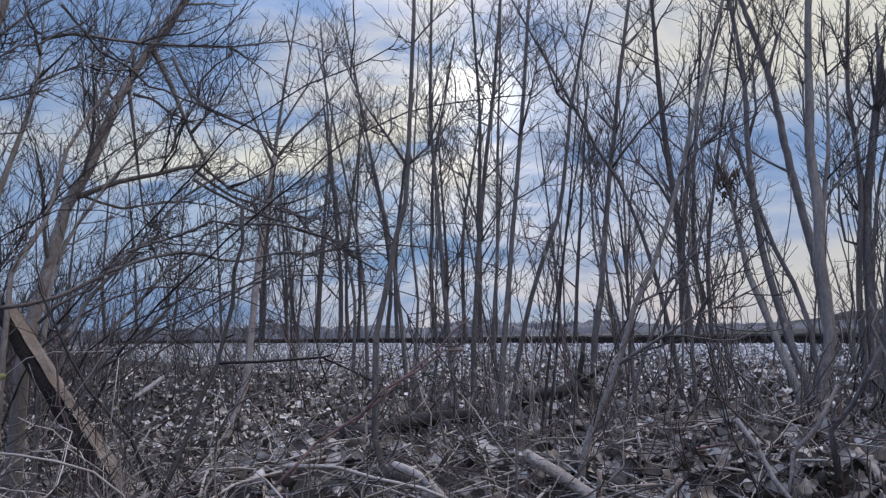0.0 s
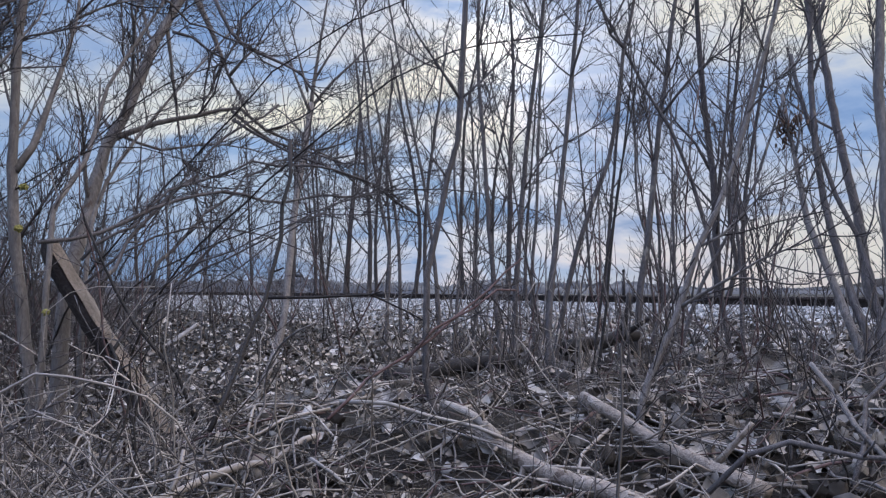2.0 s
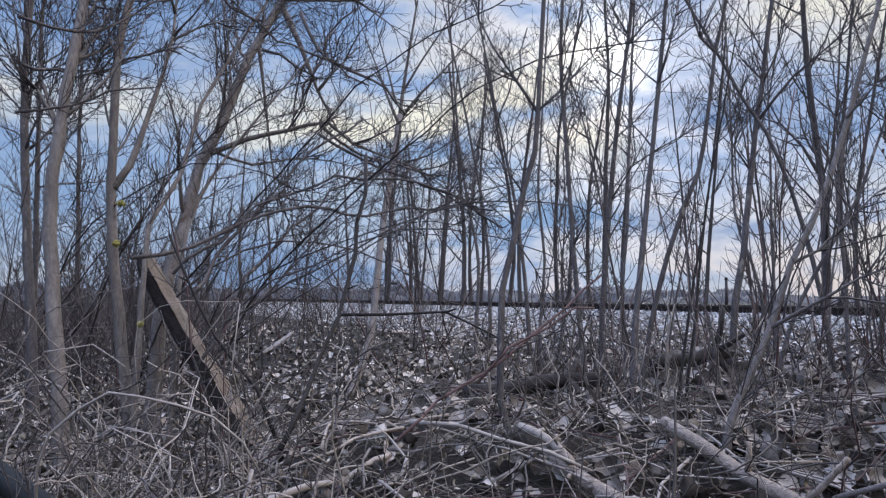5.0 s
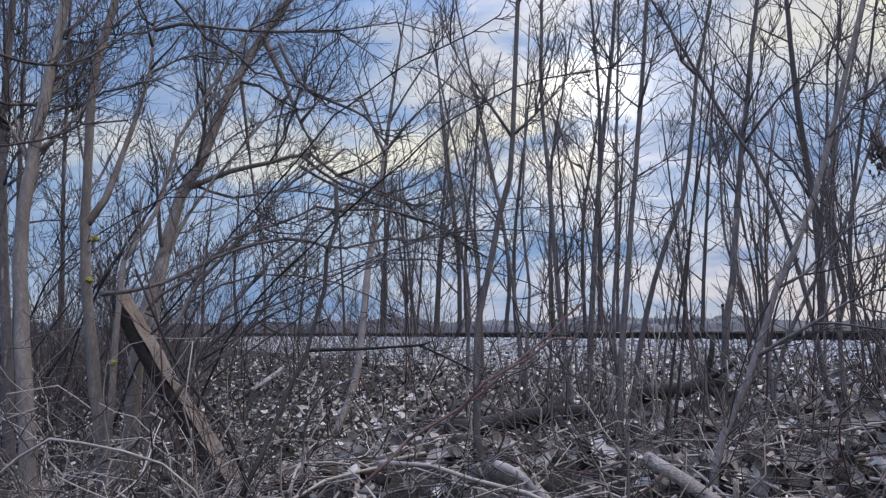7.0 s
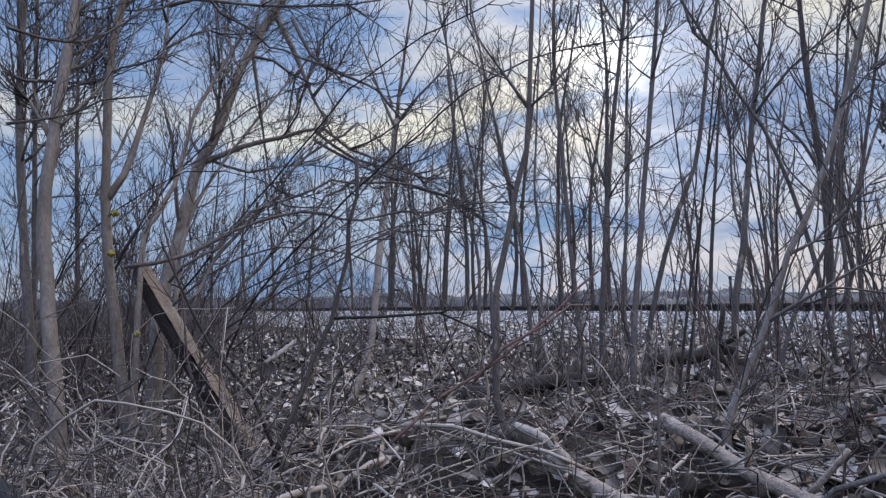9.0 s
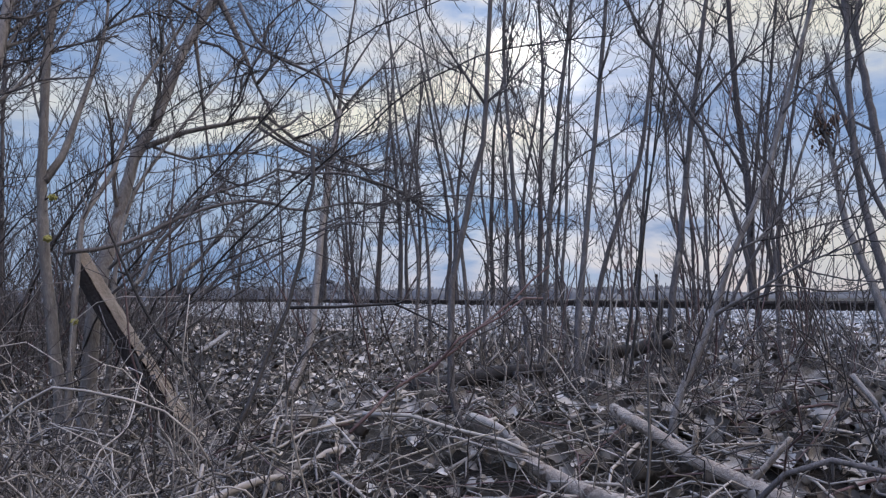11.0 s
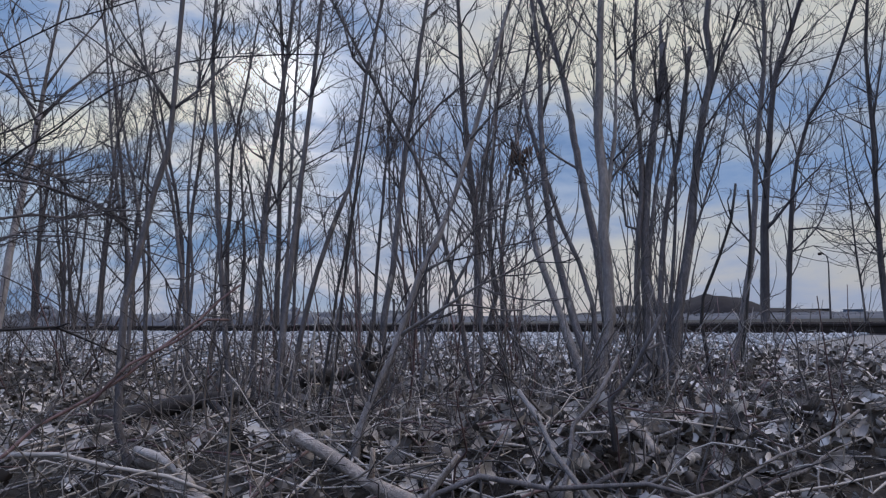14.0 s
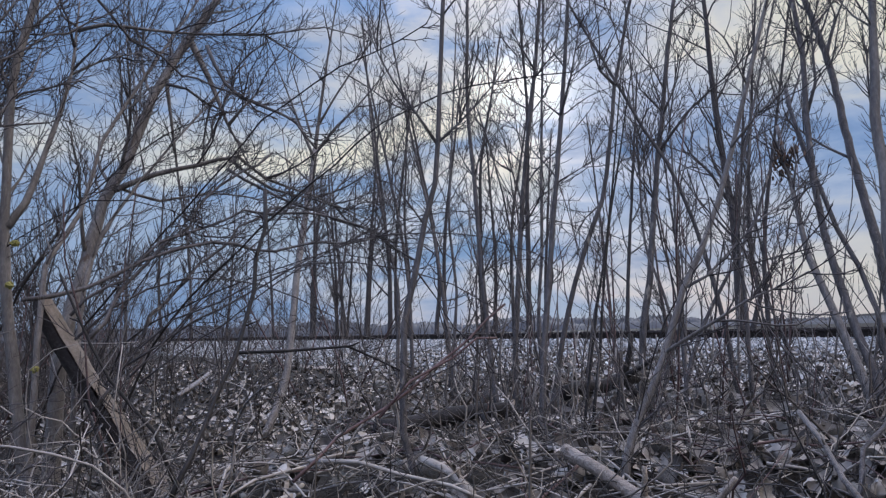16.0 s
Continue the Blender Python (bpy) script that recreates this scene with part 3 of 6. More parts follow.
for x, y, k in ((-3.05, 4.3, 0), (-3.5, 5.4, 2)):
    tree("sapling", "thin tree with level dense twigs behind the thicket", BARK, 0.022, 0.007, [(x, y, -0.16), (x - 0.04, y + 0.05, 0.8), (x - 0.10, y + 0.12, 1.8), (x - 0.14, y + 0.2, 3.4 + 0.2 * k)], side=20, spread=0.7, twig=0.7, lo=0.30, seed=300 + k, angle=(58, 88))
tree("sapling", "slanting grey stem in the thicket", BARKP, 0.0132, 0.0048, [(-1.462, 2.611, -0.118), (-1.488, 2.722, 0.623), (-1.522, 2.840, 0.793), (-1.496, 2.985, 0.963), (-1.513, 3.189, 1.294), (-1.488, 3.291, 1.439), (-1.445, 3.418, 1.626), (-1.317, 3.801, 2.178)], side=14, spread=0.55, twig=1.1, lo=0.35, seed=9)
tree("sapling", "slanting grey stem with fine twigs", BARKP, 0.0121, 0.0038, [(-1.436, 2.823, -0.116), (-1.462, 2.934, 0.546), (-1.513, 3.112, 0.793), (-1.504, 3.282, 0.997), (-1.436, 3.520, 1.260), (-1.335, 3.742, 1.524), (-1.190, 4.064, 1.898)], side=14, spread=0.55, twig=1.1, lo=0.35, seed=10)
tree("forked_tree", "pale kinked tree with an open fork", BARKP, 0.0189, 0.0212, [(-1.062, 3.727, -0.079), (-1.044, 3.925, 0.029), (-1.026, 4.132, 0.191), (-1.035, 4.321, 0.371), (-1.062, 4.492, 0.551), (-1.089, 4.717, 0.821), (-1.107, 4.978, 1.154), (-1.116, 5.374, 1.730)], side=2, spread=0.55, twig=0.35, lo=0.75, seed=11,
     limbs=[(0.0125, [(-1.109, 5.300, 1.652), (-1.196, 5.300, 1.862), (-1.299, 5.300, 2.142), (-1.395, 5.300, 2.390)]),
            (0.0150, [(-1.120, 5.370, 1.699), (-1.098, 5.370, 1.885), (-1.050, 5.370, 2.205), (-1.006, 5.370, 2.480), (-0.967, 5.370, 2.697), (-0.935, 5.370, 2.916)]),
            (0.0130, [(-1.124, 5.420, 1.718), (-0.974, 5.420, 1.898), (-0.834, 5.420, 2.028), (-0.682, 5.420, 2.203), (-0.538, 5.420, 2.367)]),
            (0.0100, [(-1.105, 5.400, 1.893), (-0.987, 5.400, 2.091), (-0.894, 5.400, 2.228), (-0.793, 5.400, 2.375), (-0.708, 5.400, 2.508), (-0.641, 5.400, 2.702)]),
            (0.0085, [(-1.134, 5.330, 1.799), (-1.208, 5.330, 2.086), (-1.280, 5.330, 2.348), (-1.321, 5.330, 2.611)]),
            (0.0076, [(-1.163, 5.200, 1.120), (-0.997, 5.200, 1.355), (-0.828, 5.200, 1.571), (-0.799, 5.200, 1.908), (-0.822, 5.200, 2.251)])])
tree("bent_sapling", "bent grey sapling rising from a fallen log", BARK, 0.0088, 0.0032, [(-0.101, 1.686, 0.143), (-0.107, 1.705, 0.212), (-0.126, 1.717, 0.275), (-0.126, 1.749, 0.382), (-0.126, 1.780, 0.502), (-0.101, 1.818, 0.627), (-0.082, 1.850, 0.735), (-0.057, 1.869, 0.823), (-0.050, 1.894, 0.924), (-0.044, 1.932, 1.075), (-0.038, 1.957, 1.201), (-0.013, 2.120, 1.938)], side=8, spread=0.55, twig=1.0, lo=0.60, seed=12,
     limbs=[(0.0045, [(-0.050, 1.894, 0.917), (-0.101, 1.906, 0.999), (-0.158, 1.919, 1.087), (-0.195, 1.932, 1.163), (-0.227, 1.944, 1.251)]),
            (0.0039, [(-0.050, 1.894, 0.924), (0.000, 1.913, 0.974), (0.076, 1.938, 1.062), (0.132, 1.950, 1.131)]),
            (0.0027, [(-0.082, 1.843, 0.722), (-0.120, 1.856, 0.779), (-0.158, 1.869, 0.829), (-0.176, 1.887, 0.917)]),
            (0.0027, [(-0.107, 1.818, 0.627), (-0.057, 1.856, 0.552), (-0.038, 1.894, 0.476)])])
tree("sapling", "slim grey bare sapling in the clearing", BARK, 0.0094, 0.0043, [(0.082, 2.505, 0.154), (0.069, 2.524, 0.237), (0.057, 2.561, 0.338), (0.044, 2.618, 0.514), (0.032, 2.656, 0.646), (0.019, 2.732, 0.898), (0.006, 2.788, 1.106), (-0.006, 2.845, 1.327), (0.000, 2.902, 1.554), (0.019, 3.084, 2.284)], side=10, spread=0.55, twig=1.0, lo=0.35, seed=13,
     limbs=[(0.0040, [(0.032, 2.656, 0.653), (0.076, 2.656, 0.741), (0.107, 2.650, 0.886)])])
tree("sapling", "slim grey sapling with ascending twigs", BARK, 0.0127, 0.0058, [(0.132, 3.135, 0.152), (0.139, 3.154, 0.237), (0.145, 3.204, 0.439), (0.164, 3.261, 0.640), (0.189, 3.330, 0.924), (0.220, 3.393, 1.201), (0.265, 3.462, 1.516), (0.296, 3.519, 1.787), (0.378, 3.677, 2.524)], side=12, spread=0.55, twig=1.0, lo=0.35, seed=14,
     limbs=[(0.0049, [(0.183, 3.317, 0.873), (0.271, 3.286, 1.012), (0.340, 3.261, 1.150)]),
            (0.0052, [(0.265, 3.469, 1.554), (0.340, 3.462, 1.642), (0.435, 3.443, 1.736)]),
            (0.0052, [(0.271, 3.481, 1.610), (0.214, 3.475, 1.717), (0.164, 3.462, 1.818)])])
tree("sapling", "straight grey-barked bare sapling", BARK, 0.0103, 0.0045, [(0.183, 2.366, 0.154), (0.195, 2.391, 0.243), (0.208, 2.448, 0.407), (0.233, 2.505, 0.602), (0.265, 2.580, 0.842), (0.296, 2.643, 1.075), (0.321, 2.700, 1.283), (0.347, 2.757, 1.503), (0.422, 2.940, 2.228)], side=12, spread=0.55, twig=1.0, lo=0.35, seed=15,
     limbs=[(0.0048, [(0.302, 2.669, 1.163), (0.347, 2.675, 1.314), (0.384, 2.688, 1.497)]),
            (0.0031, [(0.277, 2.606, 0.943), (0.365, 2.612, 0.993), (0.441, 2.612, 1.043)])])
tree("sapling", "straight grey sapling bowed at its foot", BARK, 0.0099, 0.0038, [(0.227, 2.624, 0.157), (0.246, 2.637, 0.256), (0.284, 2.675, 0.439), (0.334, 2.706, 0.621), (0.384, 2.725, 0.766), (0.441, 2.751, 0.905), (0.479, 2.776, 1.100), (0.510, 2.813, 1.308), (0.542, 2.832, 1.446), (0.567, 2.845, 1.560), (0.762, 2.940, 2.284)], side=10, spread=0.55, twig=1.0, lo=0.50, seed=16,
     limbs=[(0.0059, [(0.510, 2.813, 1.321), (0.466, 2.832, 1.377), (0.441, 2.851, 1.478), (0.428, 2.870, 1.585)]),
            (0.0042, [(0.441, 2.751, 0.898), (0.384, 2.751, 0.848), (0.334, 2.757, 0.766)])])
tree("sapling", "grey sapling with a tall straight stem", BARK, 0.0144, 0.0064, [(0.586, 3.066, 0.161), (0.605, 3.097, 0.306), (0.624, 3.141, 0.476), (0.668, 3.185, 0.659), (0.699, 3.236, 0.867), (0.743, 3.299, 1.131), (0.781, 3.343, 1.333), (0.819, 3.387, 1.573), (0.857, 3.425, 1.755), (1.002, 3.570, 2.486)], side=12, spread=0.55, twig=1.0, lo=0.35, seed=17,
     limbs=[(0.0071, [(0.750, 3.305, 1.176), (0.882, 3.280, 1.346), (1.039, 3.242, 1.478), (1.165, 3.198, 1.604)]),
            (0.0050, [(0.718, 3.261, 0.974), (0.662, 3.305, 1.087), (0.636, 3.349, 1.239)]),
            (0.0051, [(0.787, 3.343, 1.352), (0.706, 3.381, 1.465), (0.674, 3.406, 1.598)])])
tree("sapling", "grey bare sapling leaning aside", BARK, 0.0108, 0.0038, [(0.926, 2.990, 0.168), (0.907, 3.021, 0.394), (0.876, 3.059, 0.627), (0.825, 3.110, 0.873), (0.750, 3.154, 1.106), (0.674, 3.191, 1.251), (0.605, 3.223, 1.409), (0.296, 3.368, 2.089)], side=9, spread=0.55, twig=1.0, lo=0.35, seed=18)
tree("near_sapling", "near grey sapling with a low side branch", BARKP, 0.0084, 0.0030, [(0.302, 1.604, 0.148), (0.309, 1.610, 0.237), (0.334, 1.635, 0.294), (0.384, 1.667, 0.382), (0.422, 1.698, 0.464), (0.460, 1.730, 0.558), (0.504, 1.749, 0.634), (0.554, 1.780, 0.741), (0.605, 1.818, 0.873), (0.655, 1.856, 1.018), (0.712, 1.894, 1.182), (0.958, 2.051, 1.881)], side=8, spread=0.55, twig=1.0, lo=0.50, seed=19,
     limbs=[(0.0052, [(0.403, 1.686, 0.426), (0.428, 1.673, 0.445), (0.498, 1.648, 0.489), (0.554, 1.623, 0.527), (0.624, 1.591, 0.558), (0.655, 1.572, 0.577)]),
            (0.0025, [(0.561, 1.623, 0.527), (0.598, 1.604, 0.590), (0.611, 1.591, 0.640)]),
            (0.0042, [(0.460, 1.730, 0.558), (0.510, 1.730, 0.583), (0.567, 1.736, 0.640), (0.624, 1.736, 0.697), (0.687, 1.730, 0.735)]),
            (0.0025, [(0.334, 1.635, 0.287), (0.378, 1.610, 0.331), (0.410, 1.591, 0.344)]),
            (0.0028, [(0.598, 1.812, 0.867), (0.662, 1.818, 0.943), (0.737, 1.812, 1.006)])])
tree("sucker", "dark thin bare upright sucker", DARK, 0.0049, 0.0015, [(0.271, 2.102, 0.153), (0.290, 2.127, 0.262), (0.309, 2.158, 0.369), (0.340, 2.196, 0.539), (0.372, 2.234, 0.678), (0.403, 2.272, 0.848), (0.422, 2.297, 0.968), (0.466, 2.366, 1.270)], side=8, spread=0.55, twig=0.5, lo=0.35, seed=20)
tree("sucker", "dark thin bare upright sucker", DARK, 0.0052, 0.0016, [(0.315, 2.221, 0.155), (0.328, 2.247, 0.275), (0.353, 2.284, 0.413), (0.378, 2.328, 0.609), (0.403, 2.366, 0.760), (0.460, 2.417, 1.024), (0.523, 2.480, 1.327)], side=8, spread=0.55, twig=0.5, lo=0.35, seed=21)
tree("sapling", "thin grey bare sapling among others", BARK, 0.0065, 0.0026, [(-0.088, 2.839, 0.154), (-0.082, 2.914, 0.401), (-0.069, 3.002, 0.627), (-0.095, 3.084, 0.867), (-0.088, 3.154, 1.081), (-0.057, 3.393, 1.799)], side=10, spread=0.55, twig=1.0, lo=0.35, seed=22)
tree("sapling", "thin grey bare sapling among others", BARK, 0.0172, 0.0053, [(-0.27, 5.96, 0.01), (-0.27, 5.99, 0.16), (-0.31, 6.13, 0.66), (-0.36, 6.21, 1.01), (-0.41, 6.29, 1.33), (-0.51, 6.39, 1.80), (-0.59, 6.47, 2.18), (-0.81, 6.72, 3.34)], side=14, spread=0.55, twig=1.0, lo=0.35, seed=23)
tree("sapling", "thin grey bare sapling among others", BARK, 0.0168, 0.0069, [(-0.60, 6.44, 0.01), (-0.60, 6.47, 0.14), (-0.63, 6.64, 0.73), (-0.68, 6.75, 1.16), (-0.75, 6.84, 1.55), (-0.85, 6.95, 2.01), (-1.10, 7.21, 3.15)], side=14, spread=0.55, twig=1.0, lo=0.35, seed=24)
tree("sapling", "thin grey sapling with a curving top", BARK, 0.0155, 0.0064, [(-0.65, 5.90, -0.01), (-0.66, 5.96, 0.20), (-0.66, 6.12, 0.75), (-0.76, 6.25, 1.24), (-0.84, 6.36, 1.70), (-0.88, 6.44, 2.04), (-1.00, 6.72, 3.20)], side=14, spread=0.55, twig=1.0, lo=0.35, seed=25)
tree("sapling", "thin sapling with ascending twigs", BARK, 0.0114, 0.0047, [(0.312, 4.370, 0.059), (0.312, 4.394, 0.206), (0.304, 4.474, 0.550), (0.336, 4.546, 0.870), (0.352, 4.618, 1.198), (0.376, 4.706, 1.654), (0.400, 4.786, 2.054), (0.456, 4.970, 2.990)], side=14, spread=0.55, twig=1.0, lo=0.35, seed=26)
tree("sapling", "thin grey bare sapling among others", BARK, 0.0101, 0.0039, [(0.896, 4.266, 0.077), (0.936, 4.306, 0.238), (1.000, 4.354, 0.422), (0.976, 4.442, 0.638), (0.912, 4.562, 0.934), (0.920, 4.666, 1.278), (0.928, 4.714, 1.422), (0.952, 4.994, 2.334)], side=10, spread=0.55, twig=1.0, lo=0.35, seed=27,
     limbs=[(0.0057, [(0.928, 4.698, 1.374), (0.896, 4.714, 1.558), (0.848, 4.730, 1.694)]),
            (0.0057, [(0.920, 4.698, 1.382), (0.992, 4.690, 1.550), (1.040, 4.690, 1.718)])])
tree("sapling", "thin grey bare sapling among others", BARK, 0.0079, 0.0031, [(0.819, 3.324, 0.153), (0.825, 3.368, 0.287), (0.844, 3.475, 0.527), (0.863, 3.576, 0.785), (0.888, 3.677, 1.056), (0.945, 3.947, 1.755)], side=10, spread=0.55, twig=1.0, lo=0.35, seed=28)
tree("sapling", "thin bare sapling leaning aside", BARK, 0.0081, 0.0026, [(0.674, 2.744, 0.165), (0.687, 2.757, 0.287), (0.769, 2.826, 0.476), (0.913, 2.895, 0.703), (1.002, 2.933, 0.854), (1.058, 2.971, 0.987), (1.355, 3.154, 1.654)], side=12, spread=0.55, twig=1.0, lo=0.35, seed=29,
     limbs=[(0.0045, [(0.920, 2.895, 0.709), (0.945, 2.946, 0.873), (0.995, 2.996, 1.050)])])
tree("sapling", "thin grey bare sapling among others", BARK, 0.0090, 0.0035, [(0.958, 2.952, 0.169), (0.970, 3.002, 0.306), (1.002, 3.116, 0.590), (1.008, 3.191, 0.772), (1.039, 3.267, 0.987), (1.128, 3.349, 1.264), (1.355, 3.544, 1.963)], side=12, spread=0.55, twig=1.0, lo=0.35, seed=30)
tree("clump_tree", "stout pale grey forked tree of a many-stemmed clump", BARKP, 0.0219, 0.0071, [(1.109, 2.297, 0.167), (1.121, 2.303, 0.231), (1.153, 2.328, 0.369), (1.184, 2.347, 0.451), (1.197, 2.379, 0.596), (1.203, 2.417, 0.722), (1.228, 2.461, 0.917), (1.235, 2.505, 1.094), (1.266, 2.543, 1.302), (1.298, 2.587, 1.541), (1.411, 2.719, 2.272)], side=6, spread=0.55, twig=1.0, lo=0.50, seed=31,
     limbs=[(0.0105, [(1.210, 2.417, 0.735), (1.241, 2.454, 0.880), (1.291, 2.498, 1.056), (1.323, 2.543, 1.245), (1.367, 2.624, 1.560)]),
            (0.0049, [(1.247, 2.461, 0.898), (1.317, 2.473, 0.974), (1.392, 2.505, 1.119), (1.462, 2.574, 1.358)]),
            (0.0050, [(1.235, 2.498, 1.056), (1.235, 2.530, 1.157), (1.254, 2.568, 1.308), (1.260, 2.606, 1.465)])])
tree("clump_tree", "pale grey stem leaning from a many-stemmed clump", BARKP, 0.0143, 0.0059, [(1.065, 2.247, 0.166), (1.058, 2.297, 0.312), (1.046, 2.354, 0.413), (1.021, 2.423, 0.558), (1.002, 2.480, 0.672), (0.995, 2.543, 0.848), (0.995, 2.587, 0.961), (0.989, 2.637, 1.106)], side=5, spread=0.55, twig=1.0, lo=0.60, seed=32,
     limbs=[(0.0057, [(0.995, 2.555, 0.873), (1.014, 2.561, 0.968), (1.014, 2.574, 1.037)]),
            (0.0049, [(0.995, 2.568, 0.917), (0.977, 2.587, 1.012), (0.970, 2.593, 1.056)])])
tree("clump_tree", "grey stem leaning from a many-stemmed clump", BARK, 0.0137, 0.0058, [(1.084, 2.259, 0.166), (1.084, 2.272, 0.218), (1.090, 2.316, 0.338), (1.077, 2.366, 0.439), (1.065, 2.429, 0.577), (1.058, 2.498, 0.747), (1.058, 2.549, 0.911), (1.077, 2.618, 1.138), (1.103, 2.681, 1.377), (1.103, 2.744, 1.585), (1.109, 2.958, 2.316)], side=8, spread=0.55, twig=1.0, lo=0.50, seed=33,
     limbs=[(0.0067, [(1.077, 2.618, 1.131), (1.121, 2.637, 1.245), (1.140, 2.688, 1.446), (1.191, 2.706, 1.579)]),
            (0.0052, [(1.103, 2.675, 1.339), (1.090, 2.713, 1.446), (1.096, 2.751, 1.591)])])
tree("clump_tree", "dark thin stem leaning from a clump with a cut top", BARK, 0.0081, 0.0069, [(1.103, 2.259, 0.167), (1.115, 2.291, 0.268), (1.134, 2.335, 0.382), (1.140, 2.379, 0.508), (1.128, 2.442, 0.634), (1.096, 2.498, 0.754), (1.084, 2.555, 0.873), (1.065, 2.606, 0.993), (1.046, 2.669, 1.169), (1.046, 2.700, 1.257)], side=6, spread=0.55, twig=1.0, lo=0.40, seed=35)
tree("sapling", "tall dark grey tree leaning behind the clump", BARK, 0.0581, 0.0240, [(4.09, 8.23, 0.13), (4.07, 8.29, 0.16), (4.01, 8.39, 0.59), (3.99, 8.51, 1.23), (3.94, 8.60, 1.69), (3.87, 8.72, 2.30), (3.83, 8.83, 2.92), (3.78, 8.93, 3.42), (3.72, 9.01, 3.79), (3.64, 9.09, 4.17), (3.39, 9.35, 5.31)], side=9, spread=0.55, twig=1.0, lo=0.50, seed=36,
     limbs=[(0.0260, [(3.79, 8.92, 3.38), (3.89, 8.92, 3.70), (4.07, 8.91, 4.12)]),
            (0.0170, [(3.89, 8.70, 2.16), (3.61, 8.84, 2.38), (3.29, 8.99, 2.71), (3.02, 9.10, 2.83)])])
tree("clump_tree", "grey stem of a tall many-stemmed clump", BARK, 0.0141, 0.0054, [(1.581, 2.921, 0.179), (1.600, 2.971, 0.445), (1.632, 3.028, 0.697), (1.682, 3.066, 0.936), (1.707, 3.116, 1.188), (1.714, 3.160, 1.371), (1.739, 3.204, 1.591), (1.783, 3.242, 1.869), (1.884, 3.330, 2.480)], side=9, spread=0.55, twig=1.0, lo=0.45, seed=40,
     limbs=[(0.0071, [(1.657, 3.047, 0.810), (1.613, 3.072, 0.829), (1.606, 3.091, 0.961), (1.632, 3.097, 1.182), (1.669, 3.084, 1.302)]),
            (0.0064, [(1.732, 3.198, 1.554), (1.707, 3.204, 1.692), (1.682, 3.223, 1.799)])])
tree("clump_tree", "grey stem of a clump with a sawn-off top", BARK, 0.0235, 0.0141, [(1.613, 2.902, 0.179), (1.632, 2.952, 0.376), (1.657, 3.002, 0.583), (1.688, 3.059, 0.817), (1.726, 3.097, 1.018), (1.789, 3.135, 1.270), (1.840, 3.154, 1.453), (1.871, 3.191, 1.654)], side=5, spread=0.55, twig=1.0, lo=0.45, seed=41,
     limbs=[(0.0096, [(1.814, 3.141, 1.352), (1.789, 3.116, 1.516), (1.770, 3.103, 1.629)]),
            (0.0083, [(1.720, 3.091, 0.993), (1.707, 3.116, 1.213), (1.682, 3.147, 1.446)])])
tree("clump_tree", "grey stem of a clump with a sawn-off top", BARK, 0.0132, 0.0098, [(1.638, 2.889, 0.180), (1.676, 2.946, 0.445), (1.739, 3.009, 0.741), (1.802, 3.047, 0.987), (1.859, 3.066, 1.157), (1.909, 3.097, 1.365), (1.972, 3.135, 1.623)], side=5, spread=0.55, twig=1.0, lo=0.45, seed=42,
     limbs=[(0.0084, [(1.859, 3.066, 1.157), (1.890, 3.059, 1.308), (1.909, 3.066, 1.510), (1.921, 3.091, 1.818)])])
tree("clump_tree", "grey stem of a tall many-stemmed clump", BARK, 0.0094, 0.0048, [(1.638, 2.876, 0.180), (1.651, 2.883, 0.243), (1.707, 2.927, 0.445), (1.783, 2.996, 0.741), (1.846, 3.078, 1.087), (1.859, 3.128, 1.270), (1.877, 3.191, 1.491), (1.896, 3.255, 1.736)], side=9, spread=0.55, twig=1.0, lo=0.45, seed=43)
tree("clump_tree", "grey stem of a tall many-stemmed clump", BARK, 0.0235, 0.0077, [(1.669, 2.870, 0.180), (1.726, 2.902, 0.445), (1.802, 2.933, 0.690), (1.859, 2.971, 0.924), (1.903, 2.996, 1.119), (1.953, 3.015, 1.321), (2.010, 3.034, 1.528), (2.016, 3.072, 1.692), (2.041, 3.084, 1.825), (2.186, 3.179, 2.562)], side=9, spread=0.55, twig=1.0, lo=0.45, seed=44,
     limbs=[(0.0127, [(1.953, 3.015, 1.321), (2.016, 3.015, 1.472), (2.092, 3.015, 1.648), (2.155, 3.015, 1.806)]),
            (0.0072, [(1.871, 2.977, 0.987), (1.940, 2.984, 1.169), (2.010, 2.990, 1.339), (2.066, 2.996, 1.491)]),
            (0.0071, [(1.802, 2.933, 0.697), (1.903, 2.927, 0.968), (1.972, 2.921, 1.157), (2.022, 2.927, 1.377), (2.041, 2.940, 1.497)]),
            (0.0074, [(1.997, 3.034, 1.491), (1.991, 3.084, 1.667), (1.997, 3.116, 1.831)])])
tree("clump_tree", "grey stem of a tall many-stemmed clump", BARK, 0.0094, 0.0048, [(1.581, 2.902, 0.179), (1.594, 2.914, 0.243), (1.669, 3.002, 0.627), (1.751, 3.078, 0.987), (1.827, 3.110, 1.213), (1.865, 3.141, 1.402), (1.877, 3.191, 1.591), (1.890, 3.236, 1.774)], side=9, spread=0.55, twig=1.0, lo=0.45, seed=45)
